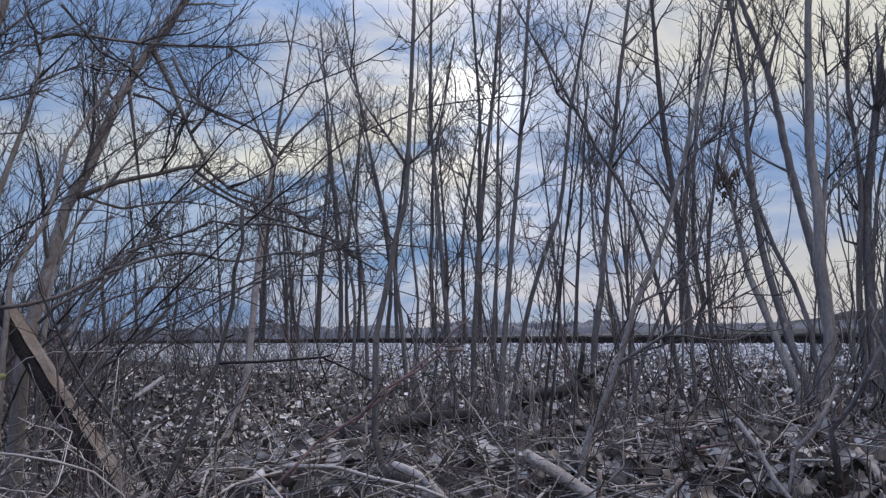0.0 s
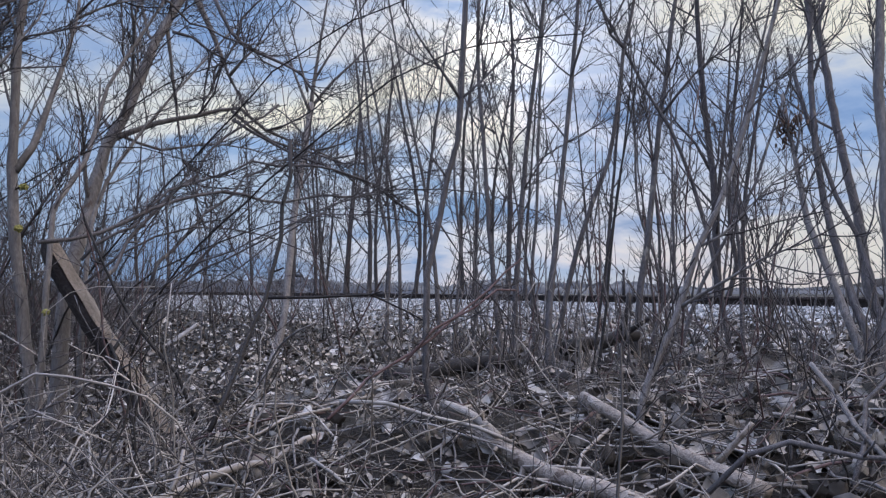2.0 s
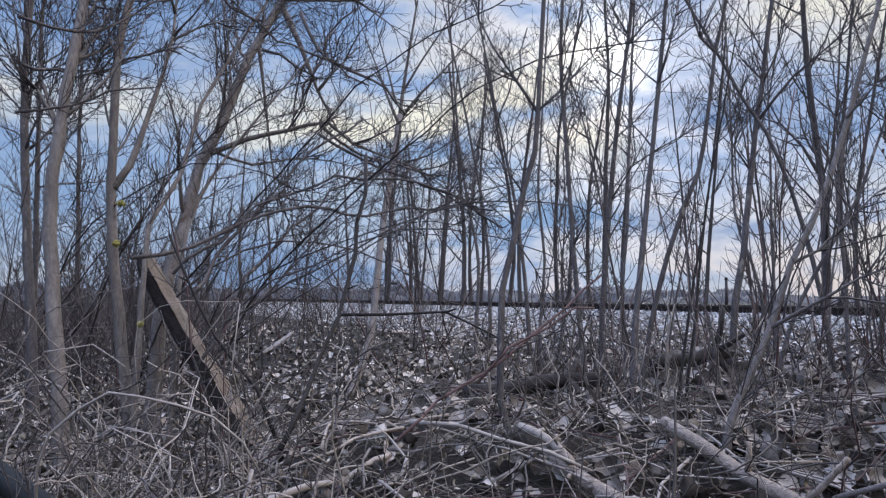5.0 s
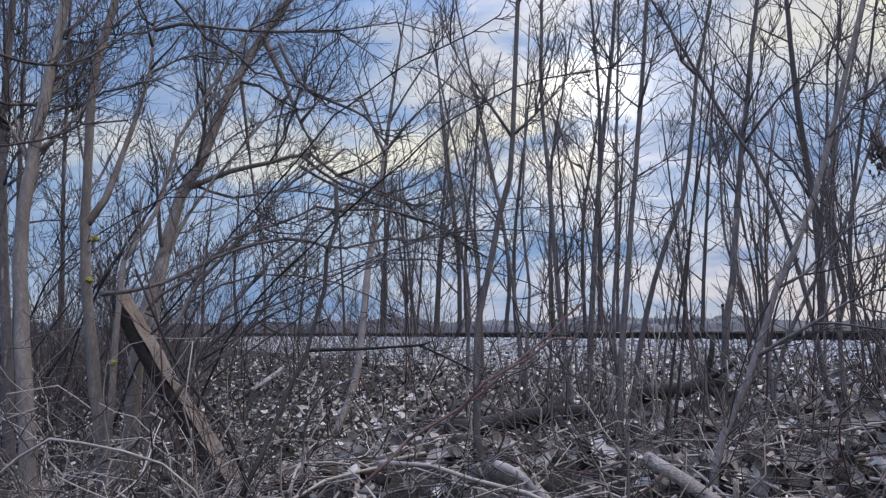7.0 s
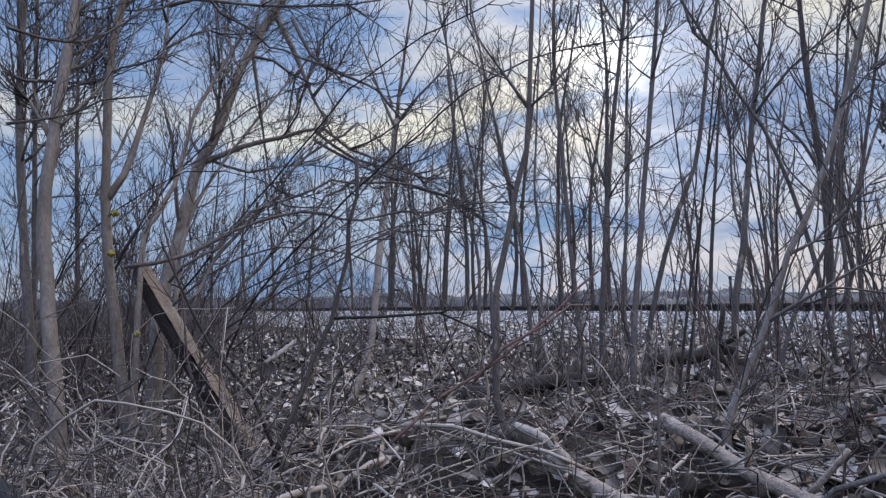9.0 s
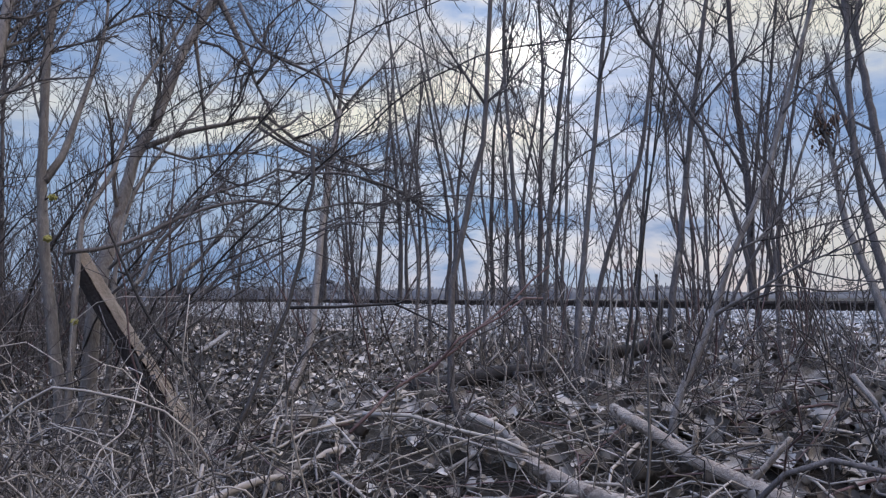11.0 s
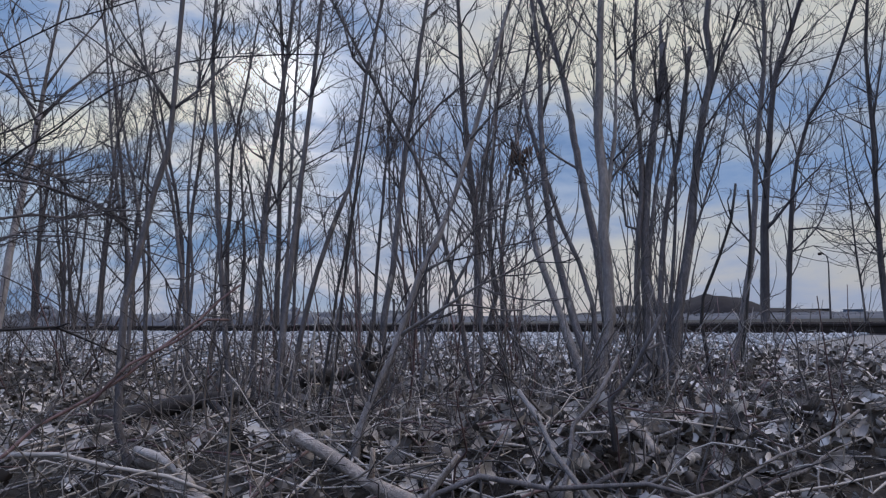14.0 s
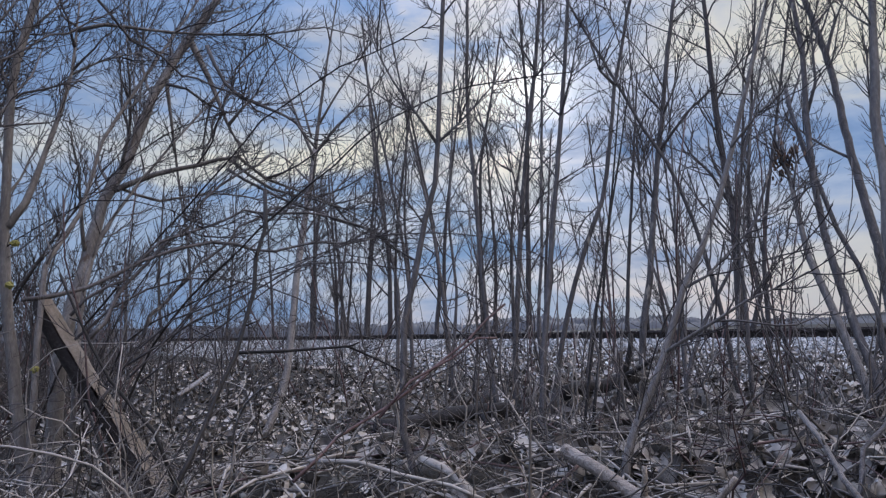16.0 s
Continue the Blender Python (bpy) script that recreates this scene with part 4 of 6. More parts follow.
tree("sapling", "dark grey sapling beside the track", BARK, 0.0206, 0.0101, [(2.696, 4.042, 0.120), (2.792, 4.090, 0.294), (2.880, 4.146, 0.550), (2.976, 4.202, 0.822), (3.056, 4.266, 1.134), (3.128, 4.330, 1.430), (3.232, 4.402, 1.806), (3.312, 4.458, 2.126), (3.376, 4.538, 2.502), (3.552, 4.738, 3.422)], side=12, spread=0.55, twig=1.0, lo=0.35, seed=47,
     limbs=[(0.0110, [(3.104, 4.306, 1.310), (3.104, 4.386, 1.510), (3.128, 4.442, 1.702), (3.192, 4.482, 1.902)]),
            (0.0114, [(3.288, 4.442, 2.022), (3.312, 4.514, 2.142), (3.320, 4.586, 2.238)])])
tree("sucker", "dark thin bare upright sucker", DARK, 0.0081, 0.0049, [(1.739, 2.681, 0.180), (1.732, 2.738, 0.439), (1.745, 2.744, 0.527), (1.814, 2.732, 0.684), (1.865, 2.725, 0.817), (1.896, 2.732, 0.955)], side=3, spread=0.55, twig=0.3, lo=0.35, seed=48,
     limbs=[(0.0038, [(1.865, 2.725, 0.823), (1.865, 2.744, 0.892), (1.884, 2.738, 0.936)])])
tree("sucker", "dark thin bare upright sucker with a snapped tip", DARK, 0.0110, 0.0074, [(2.728, 3.986, 0.124), (2.760, 4.002, 0.302), (2.824, 4.026, 0.614), (2.880, 4.066, 0.942), (2.896, 4.098, 1.174)], side=3, spread=0.55, twig=0.3, lo=0.35, seed=49)
tree("far_tree", "bare grey tree standing beyond the track", BARKF, 0.1084, 0.0327, [(5.31, 17.75, 0.15), (5.30, 17.75, 0.41), (5.29, 17.75, 1.64), (5.25, 17.76, 2.91), (5.15, 17.79, 4.06), (5.01, 17.83, 5.88), (4.97, 17.84, 7.19), (4.89, 17.86, 9.69)], side=16, spread=0.80, twig=1.0, lo=0.20, seed=60,
     limbs=[(0.0529, [(5.28, 17.75, 1.99), (5.43, 17.71, 3.28), (5.58, 17.66, 4.80), (5.66, 17.64, 6.34)]),
            (0.0441, [(5.24, 17.76, 3.01), (4.91, 17.86, 3.69), (4.50, 17.97, 4.22), (4.20, 18.04, 4.89)])])
tree("far_tree", "bare grey tree standing beyond the track", BARKF, 0.0596, 0.0180, [(5.49, 16.59, 0.16), (5.49, 16.59, 0.41), (5.48, 16.59, 1.57), (5.55, 16.57, 2.51), (5.73, 16.50, 3.69), (5.97, 16.42, 5.22), (6.36, 16.28, 7.68)], side=16, spread=0.80, twig=1.0, lo=0.20, seed=61,
     limbs=[(0.0291, [(5.49, 16.59, 1.72), (5.34, 16.64, 2.75), (5.20, 16.68, 3.96)])])
tree("far_tree", "bare grey tree standing beyond the track", BARKF, 0.0704, 0.0213, [(5.69, 18.40, 0.14), (5.75, 18.38, 0.41), (5.91, 18.33, 1.03), (5.80, 18.36, 1.81), (5.81, 18.36, 3.39), (5.99, 18.30, 5.36), (6.21, 18.23, 7.85)], side=16, spread=0.80, twig=1.0, lo=0.20, seed=62)
tree("far_tree", "bare grey tree standing beyond the track", BARKF, 0.0582, 0.0176, [(3.16, 19.63, 0.17), (3.18, 19.63, 0.42), (3.26, 19.61, 1.49), (3.38, 19.59, 2.88), (3.49, 19.57, 4.13), (3.71, 19.53, 6.62)], side=16, spread=0.80, twig=1.0, lo=0.20, seed=63)
tree("far_tree", "bare grey tree standing beyond the track", BARKF, 0.0432, 0.0130, [(2.83, 19.49, 0.18), (2.81, 19.49, 0.42), (2.76, 19.50, 1.62), (2.64, 19.51, 3.15), (2.44, 19.54, 5.64)], side=16, spread=0.80, twig=1.0, lo=0.20, seed=64)
tree("far_tree", "bare grey tree standing beyond the track", BARKF, 0.0922, 0.0278, [(1.00, 23.60, 0.15), (1.01, 23.60, 0.42), (1.06, 23.60, 2.04), (1.10, 23.60, 4.21), (1.20, 23.60, 6.74), (1.12, 23.60, 8.79), (1.03, 23.60, 11.28)], side=16, spread=0.80, twig=1.0, lo=0.20, seed=65,
     limbs=[(0.0393, [(1.09, 23.60, 3.64), (0.69, 23.62, 5.05), (0.44, 23.62, 6.40)])])
tree("far_tree", "bare grey tree standing beyond the track", BARKF, 0.0787, 0.0238, [(0.68, 26.89, 0.14), (0.68, 26.89, 0.41), (0.64, 26.89, 2.26), (0.73, 26.89, 4.15), (1.07, 26.88, 6.07), (1.52, 26.87, 8.53)], side=16, spread=0.80, twig=1.0, lo=0.20, seed=66)
tree("far_tree", "bare grey tree standing beyond the track", BARKF, 0.0866, 0.0261, [(-0.35, 27.31, 0.14), (-0.36, 27.31, 0.41), (-0.42, 27.31, 2.28), (-0.34, 27.31, 4.21), (-0.26, 27.31, 6.15), (0.13, 27.31, 8.31), (0.57, 27.32, 10.77)], side=16, spread=0.80, twig=1.0, lo=0.20, seed=67)
tree("far_tree", "bare grey tree standing beyond the track", BARKF, 0.0782, 0.0236, [(0.01, 26.72, 0.14), (0.02, 26.72, 0.41), (0.12, 26.72, 2.43), (0.03, 26.72, 4.70), (-0.07, 26.72, 7.19)], side=16, spread=0.80, twig=1.0, lo=0.20, seed=68)
tree("far_tree", "bare grey tree standing beyond the track", BARKF, 0.0811, 0.0245, [(-1.49, 25.54, 0.18), (-1.49, 25.54, 0.42), (-1.53, 25.54, 2.17), (-1.41, 25.54, 3.97), (-1.14, 25.56, 5.96), (-0.82, 25.57, 8.44)], side=16, spread=0.80, twig=1.0, lo=0.20, seed=69)
tree("far_tree", "bare grey tree standing beyond the track", BARKF, 0.0711, 0.0215, [(-3.11, 29.00, 0.16), (-3.10, 29.00, 0.42), (-3.01, 29.01, 2.40), (-3.12, 28.99, 4.44), (-3.03, 29.00, 6.49), (-2.92, 29.02, 8.99)], side=16, spread=0.80, twig=1.0, lo=0.20, seed=70)
tree("far_tree", "bare grey tree standing beyond the track", BARKF, 0.0834, 0.0252, [(-1.88, 26.26, 0.17), (-1.86, 26.26, 0.42), (-1.72, 26.27, 2.22), (-1.91, 26.26, 4.06), (-2.28, 26.23, 6.10), (-2.73, 26.19, 8.56)], side=16, spread=0.80, twig=1.0, lo=0.20, seed=71)
tree("far_tree", "bare grey tree standing beyond the track", BARKF, 0.0960, 0.0290, [(-3.60, 27.89, 0.19), (-3.60, 27.89, 0.42), (-3.57, 27.90, 2.33), (-3.68, 27.88, 4.09), (-3.88, 27.85, 6.25), (-4.12, 27.82, 8.74)], side=16, spread=0.80, twig=1.0, lo=0.20, seed=72)
tree("far_tree", "bare grey tree standing beyond the track", BARKF, 0.0854, 0.0258, [(-4.59, 28.83, 0.20), (-4.58, 28.83, 0.43), (-4.46, 28.85, 2.39), (-4.31, 28.87, 4.21), (-4.13, 28.90, 6.47), (-3.93, 28.93, 8.96)], side=16, spread=0.80, twig=1.0, lo=0.20, seed=73)
tree("far_tree", "bare grey tree standing beyond the track", BARKF, 0.0606, 0.0183, [(-5.61, 30.58, 0.19), (-5.59, 30.58, 0.43), (-5.44, 30.61, 2.08), (-5.32, 30.63, 4.01), (-5.15, 30.66, 6.51)], side=16, spread=0.80, twig=1.0, lo=0.20, seed=74)
tree("far_tree", "bare grey tree standing beyond the track", BARKF, 0.0697, 0.0210, [(-6.83, 35.07, 0.14), (-6.85, 35.07, 0.42), (-6.96, 35.05, 2.32), (-7.17, 35.00, 4.52), (-7.40, 34.96, 7.01)], side=16, spread=0.80, twig=1.0, lo=0.20, seed=75)
tree("far_tree", "bare grey tree standing beyond the track", BARKF, 0.0595, 0.0180, [(-6.51, 34.25, 0.15), (-6.50, 34.25, 0.42), (-6.47, 34.26, 2.28), (-6.30, 34.29, 3.95), (-6.06, 34.34, 6.44)], side=16, spread=0.80, twig=1.0, lo=0.20, seed=76)
tree("far_tree", "bare grey tree standing beyond the track", BARKF, 0.0836, 0.0252, [(-3.69, 30.96, 0.14), (-3.70, 30.96, 0.42), (-3.75, 30.95, 2.10), (-3.65, 30.96, 4.27), (-3.35, 31.00, 6.69), (-3.03, 31.03, 9.16)], side=16, spread=0.80, twig=1.0, lo=0.20, seed=77)
tree("far_tree", "bare grey tree standing beyond the track", BARKF, 0.1266, 0.0382, [(-8.24, 36.18, 0.16), (-8.23, 36.18, 0.42), (-8.14, 36.20, 2.88), (-7.93, 36.25, 5.17), (-7.70, 36.30, 7.66)], side=16, spread=0.80, twig=1.0, lo=0.20, seed=78)
tree("far_tree", "bare grey tree standing beyond the track", BARKF, 0.0466, 0.0141, [(4.27, 18.63, 0.16), (4.27, 18.63, 0.42), (4.26, 18.63, 1.70), (4.18, 18.65, 2.76), (3.97, 18.69, 5.25)], side=16, spread=0.80, twig=1.0, lo=0.20, seed=79)
tree("far_tree", "bare grey tree standing beyond the track", BARKF, 0.0607, 0.0183, [(1.43, 22.58, 0.16), (1.44, 22.58, 0.42), (1.49, 22.58, 1.97), (1.61, 22.57, 3.56), (1.80, 22.56, 6.06)], side=16, spread=0.80, twig=1.0, lo=0.20, seed=80)
tree("far_tree", "bare grey tree standing beyond the track", BARKF, 0.1067, 0.0322, [(10.67, 14.88, 0.14), (10.67, 14.88, 0.24), (10.70, 14.86, 1.61), (10.76, 14.81, 2.81), (10.86, 14.75, 4.01), (10.97, 14.66, 5.21), (11.09, 14.58, 5.81), (11.26, 14.44, 6.39), (11.43, 14.31, 6.97), (12.12, 13.77, 9.31)], side=16, spread=0.80, twig=1.0, lo=0.20, seed=81,
     limbs=[(0.0390, [(10.94, 14.68, 4.88), (10.94, 14.68, 5.84), (11.06, 14.59, 7.05)]),
            (0.0304, [(11.06, 14.59, 5.68), (11.38, 14.35, 6.12), (11.74, 14.06, 6.65)]),
            (0.0217, [(10.82, 14.78, 3.48), (11.13, 14.54, 4.22), (11.33, 14.39, 4.91)])])
tree("far_tree", "bare grey tree standing beyond the track", BARKF, 0.0684, 0.0207, [(11.31, 15.01, 0.14), (11.31, 15.00, 0.22), (11.39, 14.95, 1.74), (11.48, 14.88, 3.08), (11.59, 14.80, 3.80), (11.79, 14.64, 4.63), (12.06, 14.41, 5.20), (12.33, 14.18, 6.13), (12.54, 14.00, 6.94), (13.16, 13.46, 9.30)], side=16, spread=0.80, twig=1.0, lo=0.20, seed=82,
     limbs=[(0.0223, [(11.43, 14.92, 2.26), (11.78, 14.64, 2.28), (12.19, 14.31, 2.07), (12.53, 14.01, 1.66)]),
            (0.0223, [(11.47, 14.89, 2.86), (11.27, 15.04, 2.73), (11.03, 15.21, 2.56)]),
            (0.0178, [(11.55, 14.82, 3.58), (11.89, 14.55, 2.97), (12.30, 14.21, 2.81)]),
            (0.0223, [(11.75, 14.66, 4.50), (12.04, 14.43, 4.71), (12.54, 14.00, 4.87)]),
            (0.0178, [(11.39, 14.94, 1.78), (11.76, 14.66, 1.90), (12.09, 14.39, 1.81)]),
            (0.0223, [(11.59, 14.79, 3.81), (11.76, 14.66, 4.51), (11.82, 14.61, 5.49)])])
tree("far_tree", "bare grey tree standing beyond the track", BARKF, 0.0744, 0.0225, [(12.99, 14.07, 0.14), (12.99, 14.08, 0.19), (12.94, 14.12, 1.56), (12.92, 14.14, 2.75), (12.93, 14.13, 4.31), (12.91, 14.15, 5.17), (12.90, 14.16, 6.03), (12.96, 14.10, 7.01), (13.12, 13.95, 9.50)], side=16, spread=0.80, twig=1.0, lo=0.20, seed=83,
     limbs=[(0.0363, [(12.92, 14.14, 4.42), (13.07, 14.00, 5.50), (13.16, 13.92, 6.34), (13.25, 13.83, 6.93)]),
            (0.0227, [(12.92, 14.14, 3.37), (13.12, 13.96, 3.68), (13.36, 13.72, 4.23)]),
            (0.0227, [(12.94, 14.12, 1.65), (12.74, 14.30, 2.05), (12.51, 14.50, 2.31)]),
            (0.0181, [(12.92, 14.14, 2.80), (12.72, 14.32, 2.53), (12.45, 14.56, 2.80)])])
tree("far_tree", "bare grey tree standing beyond the track", BARKF, 0.0282, 0.0095, [(12.83, 14.48, 0.14), (12.82, 14.49, 0.20), (12.78, 14.52, 0.98), (12.73, 14.57, 1.71), (12.71, 14.58, 2.20), (12.60, 14.68, 4.69)], side=16, spread=0.80, twig=1.0, lo=0.20, seed=84,
     limbs=[(0.0137, [(12.77, 14.54, 1.24), (12.93, 14.39, 1.70), (13.07, 14.27, 2.17)])])
tree("far_tree", "bare grey tree standing beyond the track", BARKF, 0.0748, 0.0226, [(-5.55, 30.26, 0.20), (-5.58, 30.25, 0.51), (-5.76, 30.22, 2.48), (-5.88, 30.20, 4.22), (-6.05, 30.16, 6.71)], side=16, spread=0.80, twig=1.0, lo=0.20, seed=86)
tree("far_tree", "bare grey tree standing beyond the track", BARKF, 0.0833, 0.0251, [(-6.58, 33.62, 0.16), (-6.58, 33.62, 0.52), (-6.59, 33.62, 2.71), (-6.70, 33.60, 4.64), (-6.84, 33.57, 7.14)], side=16, spread=0.80, twig=1.0, lo=0.20, seed=87)
tree("far_tree", "bare grey tree standing beyond the track", BARKF, 0.0709, 0.0214, [(-5.02, 32.03, 0.15), (-5.00, 32.03, 0.49), (-4.90, 32.05, 2.34), (-4.70, 32.08, 4.39), (-4.46, 32.12, 6.88)], side=16, spread=0.80, twig=1.0, lo=0.20, seed=88)
tree("far_tree", "bare grey tree standing beyond the track", BARKF, 0.1039, 0.0313, [(-7.81, 34.72, 0.17), (-7.80, 34.72, 0.54), (-7.73, 34.74, 2.57), (-7.74, 34.74, 4.81), (-7.76, 34.73, 7.31)], side=16, spread=0.80, twig=1.0, lo=0.20, seed=89)
tree("far_tree", "bare grey tree standing beyond the track", BARKF, 0.0735, 0.0222, [(-10.04, 36.43, 0.20), (-10.06, 36.43, 0.58), (-10.16, 36.40, 2.99), (-10.27, 36.37, 5.10), (-10.40, 36.33, 7.60)], side=16, spread=0.80, twig=1.0, lo=0.20, seed=90)
tree("far_tree", "bare grey tree standing beyond the track", BARKF, 0.0888, 0.0268, [(-14.57, 43.20, 0.19), (-14.53, 43.21, 0.64), (-14.28, 43.29, 3.52), (-14.15, 43.34, 6.06), (-14.03, 43.38, 8.55)], side=16, spread=0.80, twig=1.0, lo=0.20, seed=91)
tree("far_tree", "bare grey tree standing beyond the track", BARKF, 0.0987, 0.0298, [(-16.06, 42.10, 0.22), (-16.07, 42.10, 0.68), (-16.13, 42.08, 3.50), (-16.35, 41.99, 6.30), (-16.55, 41.91, 8.79)], side=16, spread=0.80, twig=1.0, lo=0.20, seed=92)
tree("far_tree", "bare grey tree standing beyond the track", BARKF, 0.1089, 0.0329, [(-19.24, 45.84, 0.21), (-19.26, 45.82, 0.73), (-19.42, 45.76, 3.82), (-19.28, 45.82, 7.23), (-19.17, 45.86, 9.73)], side=16, spread=0.80, twig=1.0, lo=0.20, seed=93)
tree("far_tree", "bare grey tree standing beyond the track", BARKF, 0.0961, 0.0290, [(-20.88, 44.69, 0.15), (-20.87, 44.69, 0.76), (-20.83, 44.71, 3.80), (-20.61, 44.81, 6.82), (-20.43, 44.90, 9.31)], side=16, spread=0.80, twig=1.0, lo=0.20, seed=94)


# ---- thicket: canes, suckers and arching branches ----
def stick(name, label, category, mat, r0, r1, pts, group="", sides=7, twig=0.0, seed=1, step=0.07, knots=0, kink=0.0):
    """One cane, branch or stick along pts; knots: small side stubs."""
    rng = random.Random(seed)
    base = Vector(pts[0])
    root = tagged(new(name), label, category, group)
    root.matrix_basis = Matrix.Translation(base)
    line = spline(pts, step)
    line = [line[0]] + [p + Vector((rng.gauss(0, r0 * 0.25), rng.gauss(0, r0 * 0.25), rng.gauss(0, r0 * 0.25))) for p in line[1:]]
    if kink:
        off = Vector((0, 0, 0))
        for i in range(1, len(line)):
            off = off * 0.72 + Vector((rng.gauss(0, kink), rng.gauss(0, kink), rng.gauss(0, kink)))
            line[i] = line[i] + off
    g = Geo()
    g.tube(line, tapered(line, r0, r1, rng, 0.1), sides)
    part("stem", g, mat, root)
    for _ in range(knots):
        i = rng.randint(1, len(line) - 2)
        d = (line[i + 1] - line[i]).normalized()
        k = Geo()
        s = grow(line[i], aside(d, rng, 40, 75), r0 * rng.uniform(3, 9), rng, 0.1, 0.1, 3)
        k.tube(s, tapered(s, r0 * 0.55, r0 * 0.35, rng), 5)
        part("stub", k, mat, root)
    if twig:
        f = Geo()
        close = min(1.7, max(1.0, 4.0 / max(base.y, 0.5)))
        twigs_on(f, line, r0, rng, 14 * twig * close, 0.26 / close, 0.0016 / close)
        if f.v:
            tagged(part("twig_mass", f, TWIG, root, "fine bare twigs"), kind="stuff")
    return root


stick("fallen_log", "pale fallen branch log joined to the bent sapling", "log", LOGB, 0.0125, 0.0165, [(-0.105, 1.755, 0.205), (-0.045, 1.660, 0.198), (0.025, 1.500, 0.176), (0.106, 1.370, 0.158), (0.176, 1.250, 0.150), (0.234, 1.150, 0.146), (0.300, 1.020, 0.140)], "fallen logs", 10, 0.0, 1, 0.07, 4)
stick("fallen_log", "grey fallen log half buried in twigs", "log", LOGB, 0.0126, 0.0130, [(0.195, 1.629, 0.251), (0.246, 1.566, 0.220), (0.315, 1.472, 0.188), (0.378, 1.371, 0.169), (0.428, 1.257, 0.157)], "fallen logs", 10, 0.0, 2, 0.07, 3)
stick("fallen_log", "short pale barkless piece on the fallen log", "log", WOODP, 0.0110, 0.0085, [(-0.088, 1.700, 0.224), (-0.055, 1.650, 0.224), (-0.010, 1.570, 0.212), (0.024, 1.500, 0.197)], "fallen logs", 9, 0.0, 12, 0.04, 1)
stick("fallen_branch", "long pale dead branch lying across the ground", "branch", CANE, 0.0088, 0.0058, [(-0.760, 1.020, 0.105), (-0.661, 1.120, 0.119), (-0.563, 1.220, 0.132), (-0.470, 1.360, 0.152), (-0.383, 1.500, 0.164), (-0.300, 1.650, 0.182)], "fallen branches", 8, 0.0, 3, 0.07, 5, 0.006)
stick("fallen_branch", "thin pale dead branch lying across the ground", "branch", CANE, 0.0048, 0.0043, [(-0.994, 1.268, 0.088), (-0.909, 1.472, 0.053), (-0.765, 1.684, 0.036), (-0.570, 1.880, 0.036), (-0.374, 2.024, 0.036)], "fallen branches", 6, 0.0, 4, 0.07, 2, 0.006)
stick("fallen_branch", "thin pale dead branch lying on the twigs", "branch", CANE, 0.0050, 0.0030, [(-0.284, 1.554, 0.249), (-0.183, 1.535, 0.256), (-0.101, 1.509, 0.237), (-0.013, 1.484, 0.212), (0.063, 1.453, 0.193)], "fallen branches", 6, 0.0, 5, 0.07, 2, 0.006)
stick("fallen_branch", "curved dark dead branch near the ground", "branch", BARK, 0.0042, 0.0028, [(0.284, 1.068, 0.199), (0.334, 1.062, 0.243), (0.384, 1.049, 0.262), (0.473, 1.018, 0.256), (0.573, 0.980, 0.256), (0.617, 0.955, 0.249)], "fallen branches", 8, 0.0, 6, 0.07, 3, 0.006)
stick("fallen_branch", "grey broken stick leaning among leaves", "branch", BARKP, 0.0042, 0.0040, [(0.561, 1.409, 0.338), (0.567, 1.327, 0.294), (0.567, 1.238, 0.256), (0.567, 1.131, 0.218)], "fallen branches", 8, 0.0, 7, 0.07, 2, 0.006)
stick("fallen_branch", "grey dead branch rising at an angle", "branch", BARK, 0.0063, 0.0040, [(0.762, 1.459, 0.218), (0.756, 1.459, 0.300), (0.787, 1.440, 0.350), (0.819, 1.421, 0.401), (0.844, 1.409, 0.445)], "fallen branches", 8, 0.0, 8, 0.07, 4, 0.006)
stick("fallen_branch", "short pale stick lying on the leaves", "branch", WOOD, 0.0113, 0.0076, [(0.964, 1.793, 0.218), (0.913, 1.579, 0.193)], "fallen branches", 8, 0.0, 9, 0.07, 1, 0.006)
stick("fallen_branch", "grey dead branch on the leaf litter", "branch", BARK, 0.0054, 0.0041, [(0.693, 1.434, 0.161), (0.964, 1.598, 0.193), (0.995, 1.390, 0.161), (1.291, 1.522, 0.186)], "fallen branches", 7, 0.0, 10, 0.07, 2, 0.006)
stick("fallen_branch", "slanting grey dead branch", "branch", BARK, 0.0055, 0.0043, [(0.605, 1.358, 0.142), (0.649, 1.421, 0.193), (0.699, 1.497, 0.262), (0.769, 1.541, 0.306), (0.844, 1.598, 0.382)], "fallen branches", 8, 0.0, 11, 0.07, 3, 0.006)
stick("fallen_branch", "thin grey stick propped on the leaves", "branch", BARKP, 0.0030, 0.0023, [(0.573, 1.100, 0.199), (0.769, 1.182, 0.205), (0.970, 1.238, 0.249), (1.115, 1.270, 0.294)], "fallen branches", 6, 0.0, 13, 0.07, 2, 0.006)
stick("rotten_log", "dark rotten log lying behind the shoots", "log", DARK, 0.0277, 0.0218, [(-0.277, 2.316, 0.217), (-0.139, 2.354, 0.223), (0.013, 2.385, 0.249), (0.107, 2.398, 0.249)], "fallen logs", 10, 0.0, 16, 0.07, 3)
stick("rotten_log", "dark rotten log lying among the shoots", "log", DARK, 0.0263, 0.0216, [(0.296, 2.889, 0.255), (0.447, 2.971, 0.280), (0.586, 3.034, 0.299)], "fallen logs", 10, 0.0, 17, 0.07, 3)
